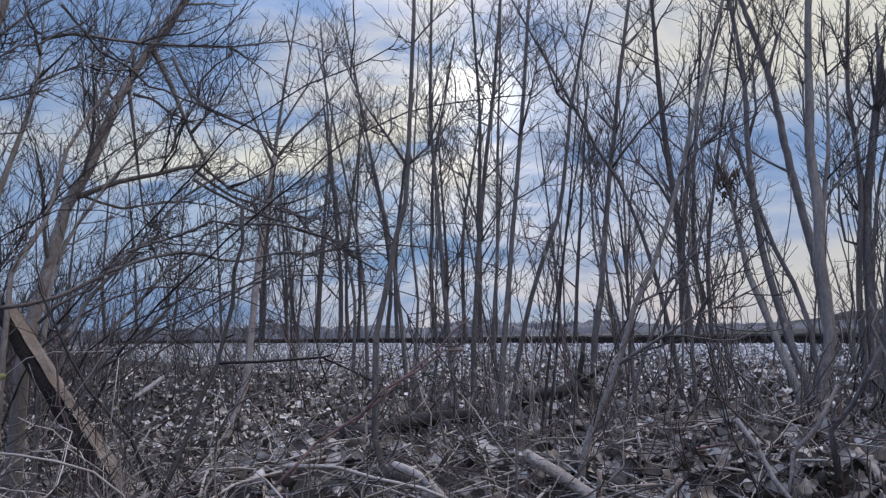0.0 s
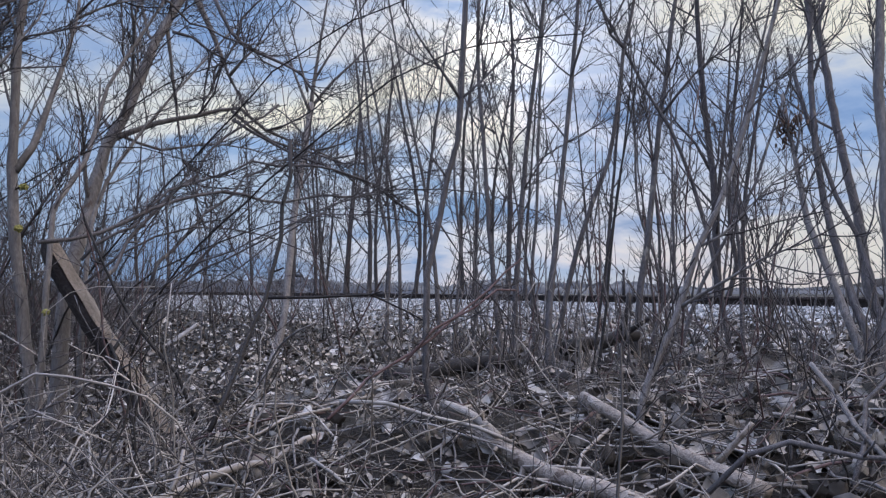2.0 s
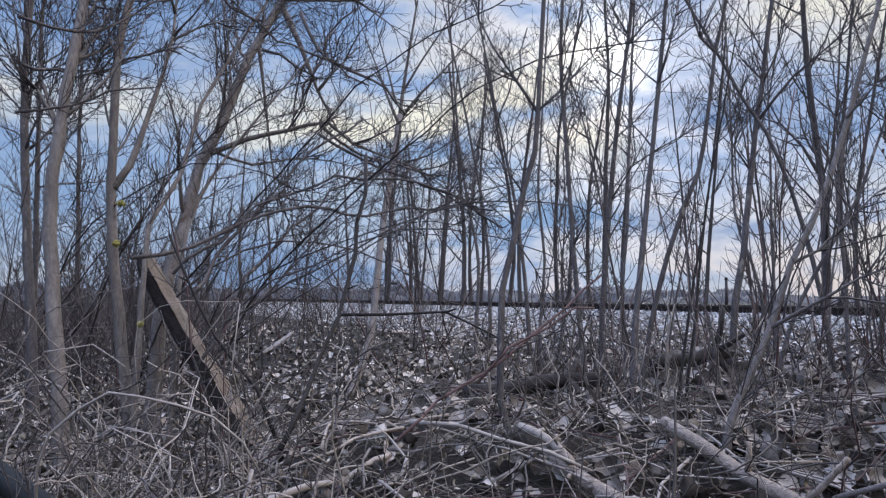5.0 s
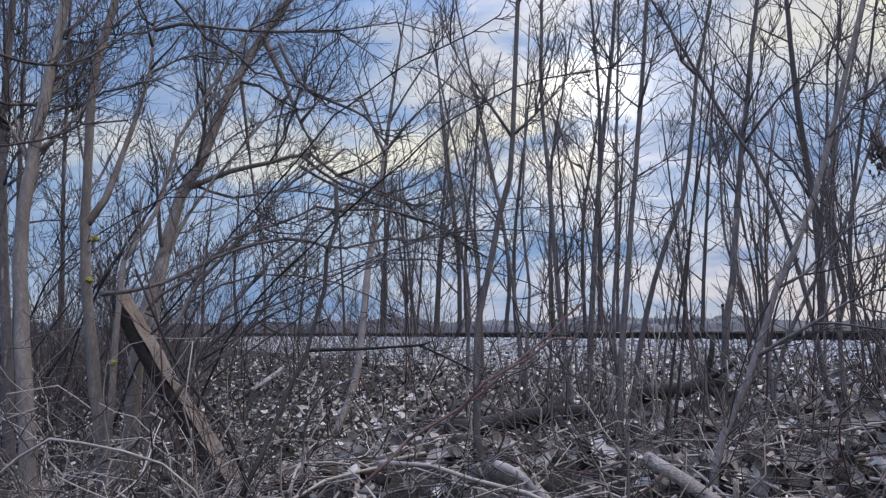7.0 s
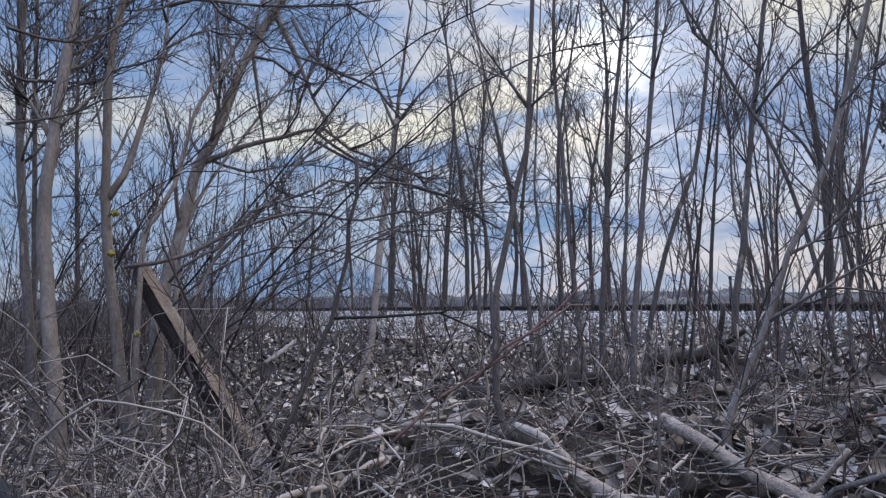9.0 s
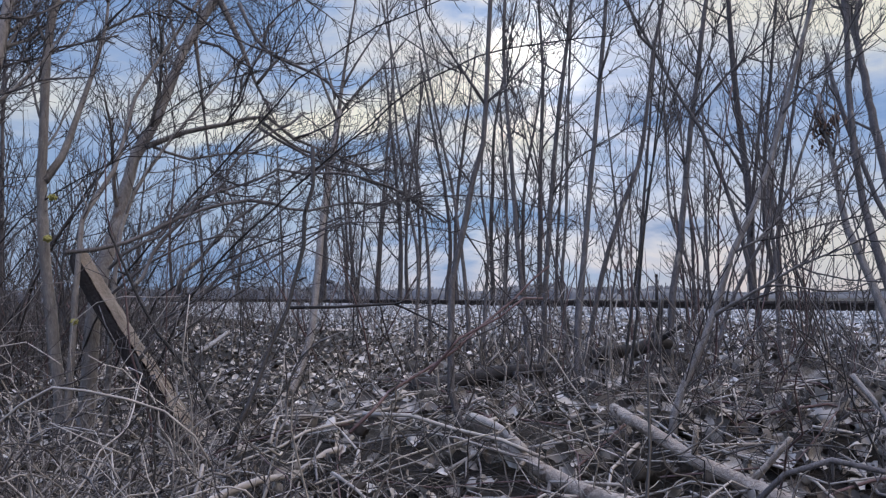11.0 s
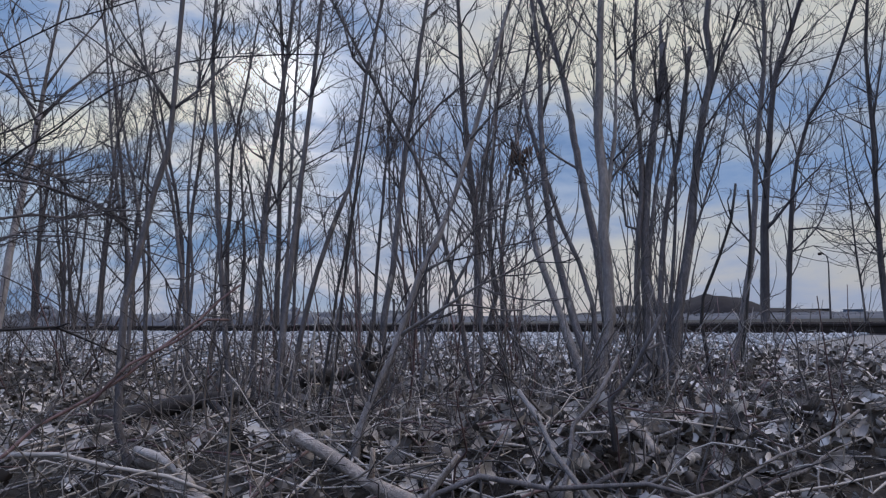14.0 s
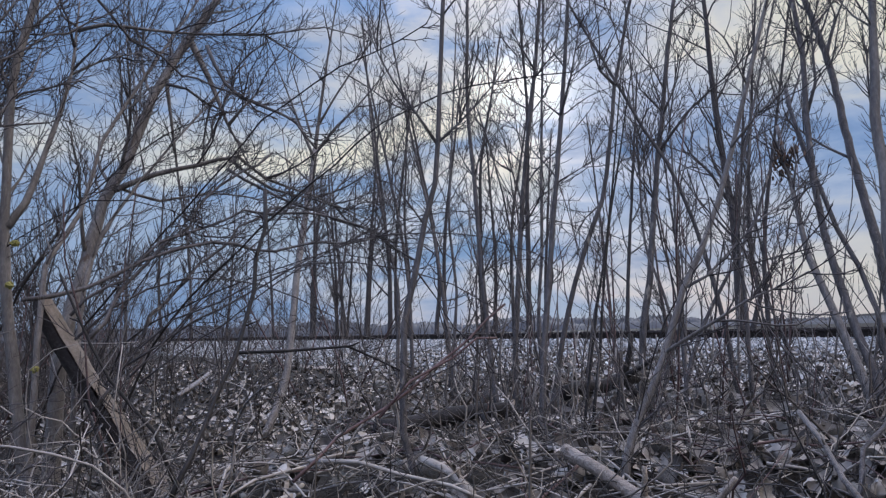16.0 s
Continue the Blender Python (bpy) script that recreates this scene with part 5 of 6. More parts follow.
stick("cut_stub", "pale short sawn-off shoot standing in leaves", "stump", WOOD, 0.0105, 0.0089, [(-0.128, 2.722, 0.062), (-0.128, 2.722, 0.181), (-0.136, 2.722, 0.258)], "sawn-off shoots", 8, 0.0, 90, 0.07, 0)
stick("cut_stub", "pale short sawn-off shoot standing in leaves", "stump", WOOD, 0.0098, 0.0083, [(-0.093, 2.806, 0.053), (-0.085, 2.806, 0.164), (-0.093, 2.806, 0.232)], "sawn-off shoots", 8, 0.0, 91, 0.07, 0)
stick("cut_stub", "pale short sawn-off shoot standing in leaves", "stump", WOOD, 0.0081, 0.0069, [(-0.187, 2.883, 0.071), (-0.178, 2.883, 0.164), (-0.178, 2.883, 0.198)], "sawn-off shoots", 8, 0.0, 92, 0.07, 0)
stick("cut_stub", "pale short sawn-off shoot standing in leaves", "stump", WOOD, 0.0091, 0.0077, [(0.043, 2.891, 0.045), (0.043, 2.891, 0.164), (0.034, 2.891, 0.241)], "sawn-off shoots", 8, 0.0, 93, 0.07, 0)
stick("cut_stub", "pale short sawn-off shoot standing in leaves", "stump", WOOD, 0.0104, 0.0088, [(0.093, 2.976, 0.045), (0.111, 2.976, 0.164), (0.119, 2.976, 0.232)], "sawn-off shoots", 8, 0.0, 94, 0.07, 0)
stick("cut_stub", "pale short sawn-off shoot standing in leaves", "stump", WOOD, 0.0096, 0.0082, [(0.136, 3.062, 0.045), (0.153, 3.062, 0.155), (0.153, 3.062, 0.207)], "sawn-off shoots", 8, 0.0, 95, 0.07, 0)
stick("cut_stub", "pale short sawn-off shoot standing in leaves", "stump", WOOD, 0.0107, 0.0091, [(0.281, 3.053, 0.071), (0.272, 3.053, 0.181), (0.264, 3.053, 0.249)], "sawn-off shoots", 8, 0.0, 96, 0.07, 0)
stick("cut_stub", "pale short sawn-off shoot standing in leaves", "stump", WOOD, 0.0103, 0.0088, [(1.039, 2.234, 0.155), (1.039, 2.228, 0.237), (1.033, 2.234, 0.281)], "sawn-off shoots", 8, 0.0, 97, 0.07, 0)
stick("cut_stub", "pale short sawn-off shoot standing in leaves", "stump", WOOD, 0.0112, 0.0095, [(1.121, 2.190, 0.136), (1.134, 2.183, 0.218), (1.134, 2.183, 0.256)], "sawn-off shoots", 8, 0.0, 98, 0.07, 0)
stick("dead_stick", "dark bare stick slanting up out of the twigs", "branch", DARK, 0.0049, 0.0048, [(-0.505, 1.450, 0.209), (-0.482, 1.563, 0.317), (-0.465, 1.677, 0.448), (-0.454, 1.773, 0.589), (-0.465, 1.904, 0.822)], "dark sticks", 7, 0.2, 18, 0.07, 3, 0.006)
stick("dead_stick", "dark thin branch hanging level across the view", "branch", DARK, 0.0045, 0.0016, [(-0.493, 1.779, 0.448), (-0.392, 1.797, 0.453), (-0.266, 1.813, 0.453), (-0.187, 1.813, 0.425), (-0.119, 1.813, 0.391)], "dark sticks", 6, 0.2, 19, 0.07, 2, 0.006)
stick("dead_stick", "dark bare upright stick among brambles", "branch", DARK, 0.0059, 0.0034, [(-0.790, 1.821, 0.019), (-0.807, 1.846, 0.130), (-0.833, 1.863, 0.224), (-0.884, 1.872, 0.326)], "dark sticks", 6, 0.2, 20, 0.07, 1, 0.006)
stick("dead_stick", "dark thin twig crossing the split log", "branch", DARK, 0.0056, 0.0030, [(-0.689, 1.923, 0.141), (-0.758, 1.938, 0.256), (-0.857, 1.938, 0.378), (-0.949, 1.938, 0.524), (-1.002, 1.945, 0.638)], "dark sticks", 6, 0.4, 21, 0.07, 1, 0.006)
stick("dead_stick", "dark thin twig leaning over the split log", "branch", DARK, 0.0056, 0.0036, [(-0.994, 2.127, 0.300), (-0.994, 2.296, 0.385), (-1.003, 2.407, 0.462)], "dark sticks", 6, 0.3, 22, 0.07, 1, 0.006)
stick("red_cane", "red-brown cane slanting across the clearing", "shrub", RED, 0.0036, 0.0027, [(-0.289, 1.450, 0.231), (-0.232, 1.569, 0.294), (-0.153, 1.671, 0.345), (-0.068, 1.773, 0.408), (0.005, 1.852, 0.470), (0.091, 1.932, 0.549)], "red canes", 6, 0.4, 23, 0.07, 2, 0.006)
stick("red_cane", "thin red-brown cane with paler tip", "shrub", RED, 0.0034, 0.0025, [(-0.165, 1.643, 0.317), (-0.096, 1.706, 0.379), (-0.017, 1.762, 0.425), (0.034, 1.802, 0.470), (0.062, 1.819, 0.465)], "red canes", 6, 0.3, 24, 0.07, 1, 0.006)
stick("arching_branch", "long dark branch arching level through the thicket", "branch", BARK, 0.0070, 0.0044, [(-1.279, 2.264, 0.603), (-1.186, 2.436, 0.665), (-1.076, 2.584, 0.743), (-0.913, 2.771, 0.798), (-0.725, 2.927, 0.805), (-0.460, 3.114, 0.829), (-0.343, 3.192, 0.860)], "arching branches", 7, 1.6, 25, 0.07, 5, 0.011)
stick("arching_branch", "thin dark branch arching over the thicket", "branch", BARK, 0.0059, 0.0038, [(-1.318, 2.600, 0.564), (-1.232, 2.678, 0.657), (-1.053, 2.834, 0.868), (-0.881, 2.943, 0.961), (-0.647, 3.060, 0.977), (-0.445, 3.146, 0.899), (-0.320, 3.192, 0.813)], "arching branches", 6, 1.9, 26, 0.07, 2, 0.011)
stick("arching_branch", "thin drooping branch of the arch", "branch", BARK, 0.0080, 0.0044, [(-1.006, 3.224, 1.164), (-0.866, 3.231, 1.078), (-0.640, 3.239, 0.985), (-0.390, 3.224, 0.876), (-0.234, 3.200, 0.751)], "arching branches", 6, 1.9, 27, 0.07, 1, 0.011)
stick("arching_branch", "thin dark branch sweeping up out of the brush", "branch", BARK, 0.0076, 0.0046, [(-1.232, 2.553, 0.486), (-1.162, 2.779, 0.727), (-1.092, 2.935, 0.907), (-0.975, 3.114, 1.086), (-0.835, 3.270, 1.227)], "arching branches", 6, 1.9, 28, 0.07, 1, 0.011)
stick("arching_branch", "thin dark branch sweeping up out of the brush", "branch", BARK, 0.0073, 0.0048, [(-1.178, 2.834, 0.486), (-1.084, 3.044, 0.704), (-0.928, 3.278, 0.930), (-0.749, 3.450, 1.024)], "arching branches", 6, 1.9, 29, 0.07, 1, 0.011)
stick("arching_branch", "thin branch drooping from the leaning tree", "branch", BARK, 0.0084, 0.0046, [(-1.123, 3.309, 1.718), (-0.967, 3.294, 1.507), (-0.819, 3.302, 1.429), (-0.671, 3.278, 1.242)], "arching branches", 6, 1.5, 30, 0.07, 1, 0.011)
stick("arching_branch", "thin branch sweeping sideways from the leaning tree", "branch", BARK, 0.0072, 0.0037, [(-1.271, 3.247, 1.539), (-1.084, 3.356, 1.461), (-1.006, 3.411, 1.648), (-0.913, 3.458, 1.780)], "arching branches", 6, 1.5, 31, 0.07, 1, 0.011)
stick("arching_branch", "thin twiggy branch hanging from above", "branch", BARK, 0.0064, 0.0034, [(-1.357, 2.779, 1.741), (-1.264, 2.896, 1.609), (-1.131, 3.021, 1.507), (-0.998, 3.114, 1.500), (-0.803, 3.247, 1.390)], "arching branches", 6, 1.5, 32, 0.07, 1, 0.011)
stick("arching_branch", "thin twiggy branch high in the thicket", "branch", BARK, 0.0057, 0.0032, [(-1.646, 2.217, 1.344), (-1.576, 2.381, 1.336), (-1.498, 2.506, 1.390), (-1.396, 2.678, 1.539), (-1.303, 2.802, 1.663)], "arching branches", 6, 1.7, 33, 0.07, 1, 0.011)
stick("arching_branch", "thin twiggy branch across the trunks", "branch", BARK, 0.0061, 0.0030, [(-1.739, 2.342, 1.078), (-1.607, 2.436, 1.110), (-1.498, 2.514, 1.188), (-1.381, 2.584, 1.211)], "arching branches", 6, 1.9, 34, 0.07, 1, 0.011)
stick("arching_branch", "thin twiggy branch across the trunks", "branch", BARK, 0.0069, 0.0034, [(-1.981, 2.646, 1.344), (-1.864, 2.732, 1.320), (-1.693, 2.849, 1.390), (-1.466, 2.982, 1.492)], "arching branches", 6, 1.9, 35, 0.07, 1, 0.011)
def bark_slab(label, at, length, wide, turn, tilt, seed):
    """A torn plate of bark: bowed across, ragged at its ends, with thickness."""
    rng = random.Random(seed)
    root = tagged(new("bark_slab"), label, "bark", "slabs of bark")
    root.matrix_basis = Matrix.Translation(at) @ Euler((0, tilt, turn)).to_matrix().to_4x4()
    g = Geo()
    n, m = 12, 6
    for side in (0, 1):
        for i in range(n + 1):
            u = i / n
            for k in range(m + 1):
                w = -1 + 2 * k / m
                end = rng.uniform(-0.06, 0.06) * length if i in (0, n) else 0
                half = wide * 0.5 * (0.75 + 0.4 * noise.noise((u * 3.1, seed, w)) + 0.25 * math.sin(math.pi * u))
                g.v.append(Vector(((u - 0.5) * length + end, half * w, 0.012 - 0.35 * half * w * w + 0.006 * noise.noise((u * 9, w * 3, seed)) - 0.012 * side)))
    per = (n + 1) * (m + 1)
    for i in range(n):
        for k in range(m):
            p = i * (m + 1) + k
            g.f.append((p, p + 1, p + m + 2, p + m + 1))
            g.f.append((per + p, per + p + m + 1, per + p + m + 2, per + p + 1))
    rim = [k for k in range(m)] + [i * (m + 1) + m for i in range(n)] + [n * (m + 1) + k for k in range(m, 0, -1)] + [i * (m + 1) for i in range(n, 0, -1)]
    for a, b in zip(rim, rim[1:] + rim[:1]):
        g.f.append((a, per + a, per + b, b))
    part("plate", g, WOODP, root, "", Vector((0, 0, 0)))


bark_slab("pale torn slab of bark lying on the leaves", (-1.97, 9.40, ground_z(-1.97, 9.40) + 0.035), 0.42, 0.16, 0.15, 0.06, 14)
bark_slab("pale torn slab of bark leaning on dead stalks", (-2.72, 7.40, ground_z(-2.72, 7.40) + 0.085), 0.34, 0.13, 0.5, -0.6, 15)
LOG_FOOT, LOG_TOP = (-1.04, 2.754, -0.072), (-1.553, 2.816, 0.66)


def split_log():
    """A split half-log leaning on the thicket: bark-backed, with a pale cloven face and a splintered top."""
    rng = random.Random(71)
    a, b = Vector(LOG_FOOT), Vector(LOG_TOP)
    root = tagged(new("split_log"), "leaning split log with a pale cloven face and dark back", "log", "fallen logs")
    root.matrix_basis = Matrix.Translation(a)
    along = (b - a).normalized()
    facing = Vector((1.0, 0.05, 0.62))
    front = (facing - along * facing.dot(along)).normalized()
    across = along.cross(front)
    back, face = Geo(), Geo()
    n, m = 22, 9
    ridge = [rng.uniform(-0.007, 0.007) for _ in range(11)]
    for i in range(n + 1):
        u = i / n
        c = a.lerp(b, u) + across * 0.008 * math.sin(u * 7)
        r = 0.055 * (1.08 - 0.22 * u) * (1 + rng.uniform(-0.05, 0.05)) * (1, 0.8, 0.3)[max(0, i - n + 2)]
        for k in range(m):
            w = math.pi * k / (m - 1)
            ragged = along * (rng.uniform(-0.05, 0.0) if i == n else 0)
            back.v.append(c + across * (r * math.cos(w)) - front * (r * 1.15 * math.sin(w)) + ragged)
        for k in range(11):
            s = -1 + 2 * k / 10
            ragged = along * (rng.uniform(-0.08, 0.05) if i == n else 0)
            face.v.append(c + across * (r * 0.97 * s) + front * (0.006 + 0.010 * (1 - s * s) + ridge[k] * (0.4 + 0.6 * math.sin(i * 0.45 + k)) + rng.uniform(-0.0025, 0.0025)) + ragged)
    for i in range(n):
        for k in range(m - 1):
            p = i * m + k
            back.f.append((p, p + m, p + m + 1, p + 1))
        for k in range(10):
            p = i * 11 + k
            face.f.append((p, p + 1, p + 12, p + 11))
    back.f += [tuple(range(m)), tuple(range(n * m, n * m + m))]
    # the back's shade is in its bark colour, not left to the lighting
    part("bark_back", back, BARKD, root, "bark side with shade put into its dark colour")
    part("split_face", face, CLEFT, root, "pale weathered cloven face")


split_log()


def pipe_piece():
    """A short length of ribbed black drain pipe, open at its end."""
    pts = [(-1.32, 1.40, 0.29), (-1.192, 1.36, 0.254), (-1.096, 1.33, 0.227), (-0.986, 1.29, 0.198), (-0.875, 1.24, 0.169), (-0.761, 1.18, 0.136), (-0.64, 1.09, 0.095)]
    root = tagged(new("drain_pipe"), "ribbed black plastic drain pipe among brambles", "pipe")
    root.matrix_basis = Matrix.Translation(pts[-1])
    line = spline(pts, 0.012)
    g = Geo()
    g.tube(line, [0.0225 + 0.0010 * (i % 2) for i in range(len(line))], 14, False)
    part("body", g, PIPE, root)
    end, d = line[-1], (line[-1] - line[-2]).normalized()
    g = Geo()
    g.tube([end - d * 0.02, end, end + d * 0.004, end - d * 0.05], [0.0250, 0.0250, 0.0200, 0.0190], 14, False)
    part("collar", g, PIPE, root)


pipe_piece()


def moss_tuft(x, y, z, r, seed):
    rng = random.Random(seed)
    bm = bmesh.new()
    bmesh.ops.create_icosphere(bm, subdivisions=3, radius=r)
    for v in bm.verts:
        v.co *= 0.75 + 0.5 * noise.noise(v.co * (2.2 / r) + Vector((seed, 0, 0))) + rng.uniform(0, 0.22)
        v.co.z *= 0.8
    me = bpy.data.meshes.new("moss_tuft")
    bm.to_mesh(me)
    bm.free()
    me.materials.append(MOSS)
    ob = tagged(new("moss_tuft", me), "small yellow-green cushion of moss on bark", "moss", "moss on the trunks")
    ob.matrix_basis = Matrix.Translation((x, y, z))


moss_tuft(-1.589, 2.726, 0.824, 0.017, 1)
moss_tuft(-1.583, 2.689, 0.677, 0.016, 2)
moss_tuft(-1.417, 2.572, 0.394, 0.014, 3)


def free_cane(rng, x, y, name, label, category, mat, group, height, r, lean=0.25, arch=0.0, twig=0.0, wave=0.012):
    base = Vector((x, y, ground_z(x, y) - 0.02))
    d = Vector((rng.gauss(0, lean), rng.gauss(0, lean), 1)).normalized()
    side = Vector((rng.gauss(0, 1), rng.gauss(0, 1), 0)).normalized() * arch
    pts = []
    for k in range(6):
        u = k / 5
        pts.append(base + d * (height * u) + side * (u * u) - Vector((0, 0, arch * 0.55 * u * u * u)) + Vector((rng.gauss(0, wave), rng.gauss(0, wave), rng.gauss(0, wave * 0.5))) * (k > 0))
    stick(name, label, category, mat, r, r * 0.4, pts, group, 5, twig, rng.randint(0, 9999), 0.12)


def thicket():
    rng = random.Random(21)
    # thin upright suckers among the saplings
    for _ in range(72):
        y = rng.uniform(2.0, 7.5)
        x = rng.uniform(-0.45, 0.62) * y
        if -0.42 * y < x < -0.07 * y and rng.random() < 0.85:
            x = rng.uniform(0.0, 0.62) * y
        free_cane(rng, x, y, "sucker", "thin bare grey-brown sucker in the undergrowth", "sapling", rng.choice((BARK, BARKP, RED, BARK)), "suckers in the undergrowth", rng.uniform(0.13, 0.36) * (y + 0.6), rng.uniform(0.0008, 0.0017) * (y + 0.6), 0.16, 0.0, rng.choice((0, 0.5, 0.9)))
    # stubby clump at the foot of the middle saplings
    for _ in range(60):
        x, y = rng.gauss(0.28, 0.23), rng.gauss(2.4, 0.22)
        free_cane(rng, x, y, "sucker", "short dry upright shoot in a dense clump", "sapling", rng.choice((BARK, BARKP, CANE)), "shoots of the middle clump", rng.uniform(0.12, 0.38), rng.uniform(0.0026, 0.0058), 0.14)
    for _ in range(34):
        x, y = rng.gauss(1.1, 0.10), rng.gauss(2.18, 0.10)
        free_cane(rng, x, y, "sucker", "short dry shoot at the foot of a clump", "sapling", rng.choice((BARK, BARKP, DARK)), "shoots of the clump foot", rng.uniform(0.10, 0.44), rng.uniform(0.0026, 0.007), 0.35)
    for _ in range(60):
        y = rng.uniform(1.7, 3.1)
        free_cane(rng, y * rng.uniform(-0.03, 0.44), y, "sucker", "thin upright dry shoot among fallen leaves", "sapling", rng.choice((BARK, BARKP, RED, BARKP)), "shoots among the leaves", rng.uniform(0.17, 0.52), rng.uniform(0.0014, 0.0033), 0.16, 0.0, rng.choice((0, 0.3)), 0.015)
    for _ in range(70):
        y = rng.uniform(1.25, 2.1)
        free_cane(rng, y * rng.uniform(0.2, 0.85), y, "sucker", "thin bent dry shoot over the leaf litter", "sapling", rng.choice((BARK, RED, BARKP, DARK)), "shoots over the litter", rng.uniform(0.13, 0.4), rng.uniform(0.0013, 0.003), 0.35, rng.uniform(0, 0.13), rng.choice((0, 0.4)), 0.02)
    # pale winding brambles on the left
    for k in range(250):
        y = rng.uniform(1.2, 2.75)
        x = -y * (rng.uniform(0.46, 0.88) if k % 6 else rng.uniform(0.3, 0.5))
        p = Vector((x, y, ground_z(x, y) - 0.01))
        d = Vector((rng.gauss(0, 0.24), rng.gauss(0, 0.24), 1)).normalized()
        pts, n = [p], rng.randint(9, 14)
        length, droop = rng.uniform(0.32, 0.88) * (1.2 if x < -0.6 * y else 0.6), rng.uniform(0.0, 0.26)
        for i in range(n):
            d = (d + Vector((rng.gauss(0, 0.38), rng.gauss(0, 0.38), rng.gauss(0, 0.24) - droop * i / n))).normalized()
            p = p + d * (length / n)
            p.z = max(p.z, ground_z(p.x, p.y) + 0.02)
            pts.append(p)
        r = rng.choice((0.0014, 0.0019, 0.0025, 0.0033))
        stick("bramble_cane", "pale dry winding bramble cane", "bramble", rng.choice((CANE, CANE, BARKP, BARK, BARK)), r, r * 0.55, pts, "bramble canes", 5, rng.choice((0, 0, 0.25)), k, 0.045, rng.choice((0, 0, 1)))
    # paler loose canes standing in front of them, round the foot of the split log
    loose = random.Random(77)
    for _ in range(46):
        y = loose.uniform(1.3, 2.0)
        free_cane(loose, -y * loose.uniform(0.34, 0.68), y, "bramble_cane", "pale bent dry cane standing among brambles", "bramble", loose.choice((CANE, CANE, BARKP)), "bramble canes", loose.uniform(0.16, 0.5), loose.uniform(0.0014, 0.003), 0.28, loose.uniform(0.0, 0.22), loose.choice((0, 0.3)), 0.022)
    # a weave of thin branches arching out of the thicket
    for k in range(17):
        y = rng.uniform(2.2, 3.5)
        x = -y * rng.uniform(0.38, 0.72)
        p = Vector((x, y, ground_z(x, y) + rng.uniform(0.0, 0.6)))
        d = Vector((rng.uniform(0.1, 1.0), rng.uniform(-0.1, 0.6), rng.uniform(0.4, 1.3))).normalized()
        pts, n, length, droop = [p], 9, rng.uniform(0.9, 2.3), rng.uniform(0.06, 0.26)
        for i in range(n):
            d = (d + Vector((rng.gauss(0.03, 0.07), rng.gauss(0, 0.07), rng.gauss(0, 0.07) - droop * (0.4 + i / n)))).normalized()
            p = p + d * (length / n)
            p.z = max(p.z, 0.45)
            pts.append(p)
        r = rng.uniform(0.0026, 0.006)
        stick("arching_branch", "thin dark branch arching out of the thicket", "branch", rng.choice((BARK, BARKF, DARK)), r, r * 0.4, pts, "arching branches", 5, rng.uniform(0.3, 0.8), 500 + k, 0.08, 1, 0.004)
    # dense leafless brush behind the brambles
    for k in range(120):
        y = rng.uniform(6.5, 10.5) if k % 3 else rng.uniform(3.3, 6.0)
        x = -y * (rng.uniform(0.13, 0.66) if k % 3 else rng.uniform(0.47, 0.75))
        free_cane(rng, x, y, "brush_stem", "thin bare stem in dense grey brush", "shrub", rng.choice((BARK, TWIG, RED)), "stems of the brush", rng.uniform(0.7, 2.1), rng.uniform(0.003, 0.008), 0.3, rng.uniform(0, 0.35), 0.8)


thicket()


def hedge(name, label, count, spots, high, seed, mat):
    """A mass of fine bare stems too many to count."""
    rng = random.Random(seed)
    g = Geo()
    for _ in range(count):
        x, y = spots(rng)
        p = Vector((x, y, ground_z(x, y)))
        h = high * rng.uniform(0.4, 1.0)
        d = Vector((rng.gauss(0, 0.5), rng.gauss(0, 0.5), 1)).normalized()
        q = grow(p, d, h, rng, 0.1, 0.2, 6)
        r = rng.uniform(0.0022, 0.006)
        g.tube(q, [r, r * 0.9, r * 0.8, r * 0.65, r * 0.5, r * 0.4, r * 0.3], 3, False)
        twigs_on(g, q, r, rng, 5.0, 0.3, 0.0014, False)
    tagged(new(name, g.mesh(name, mat)), label, "shrub", kind="stuff")


def left_spot(rng):
    if rng.random() < 0.7:
        y = rng.uniform(7.5, 16)
        return -y * rng.uniform(0.13, 0.7), y
    y = rng.uniform(3.5, 8)
    return -y * rng.uniform(0.5, 0.85), y


def far_left_spot(rng):
    y = rng.uniform(3.3, 8)
    return -y * rng.uniform(0.48, 0.9), y


def low_spot(rng):
    y = rng.uniform(1.8, 7)
    return y * rng.uniform(-0.5, 0.9), y


hedge("brush_mass", "dense grey leafless brush under the trees", 560, left_spot, 1.35, 31, BRUSH)
hedge("brush_wall", "tall thin grey brush behind the brambles", 130, far_left_spot, 2.4, 33, BRUSH)
hedge("weed_stems", "thin dry weed stems among the leaves", 170, low_spot, 0.38, 32, BRUSH)


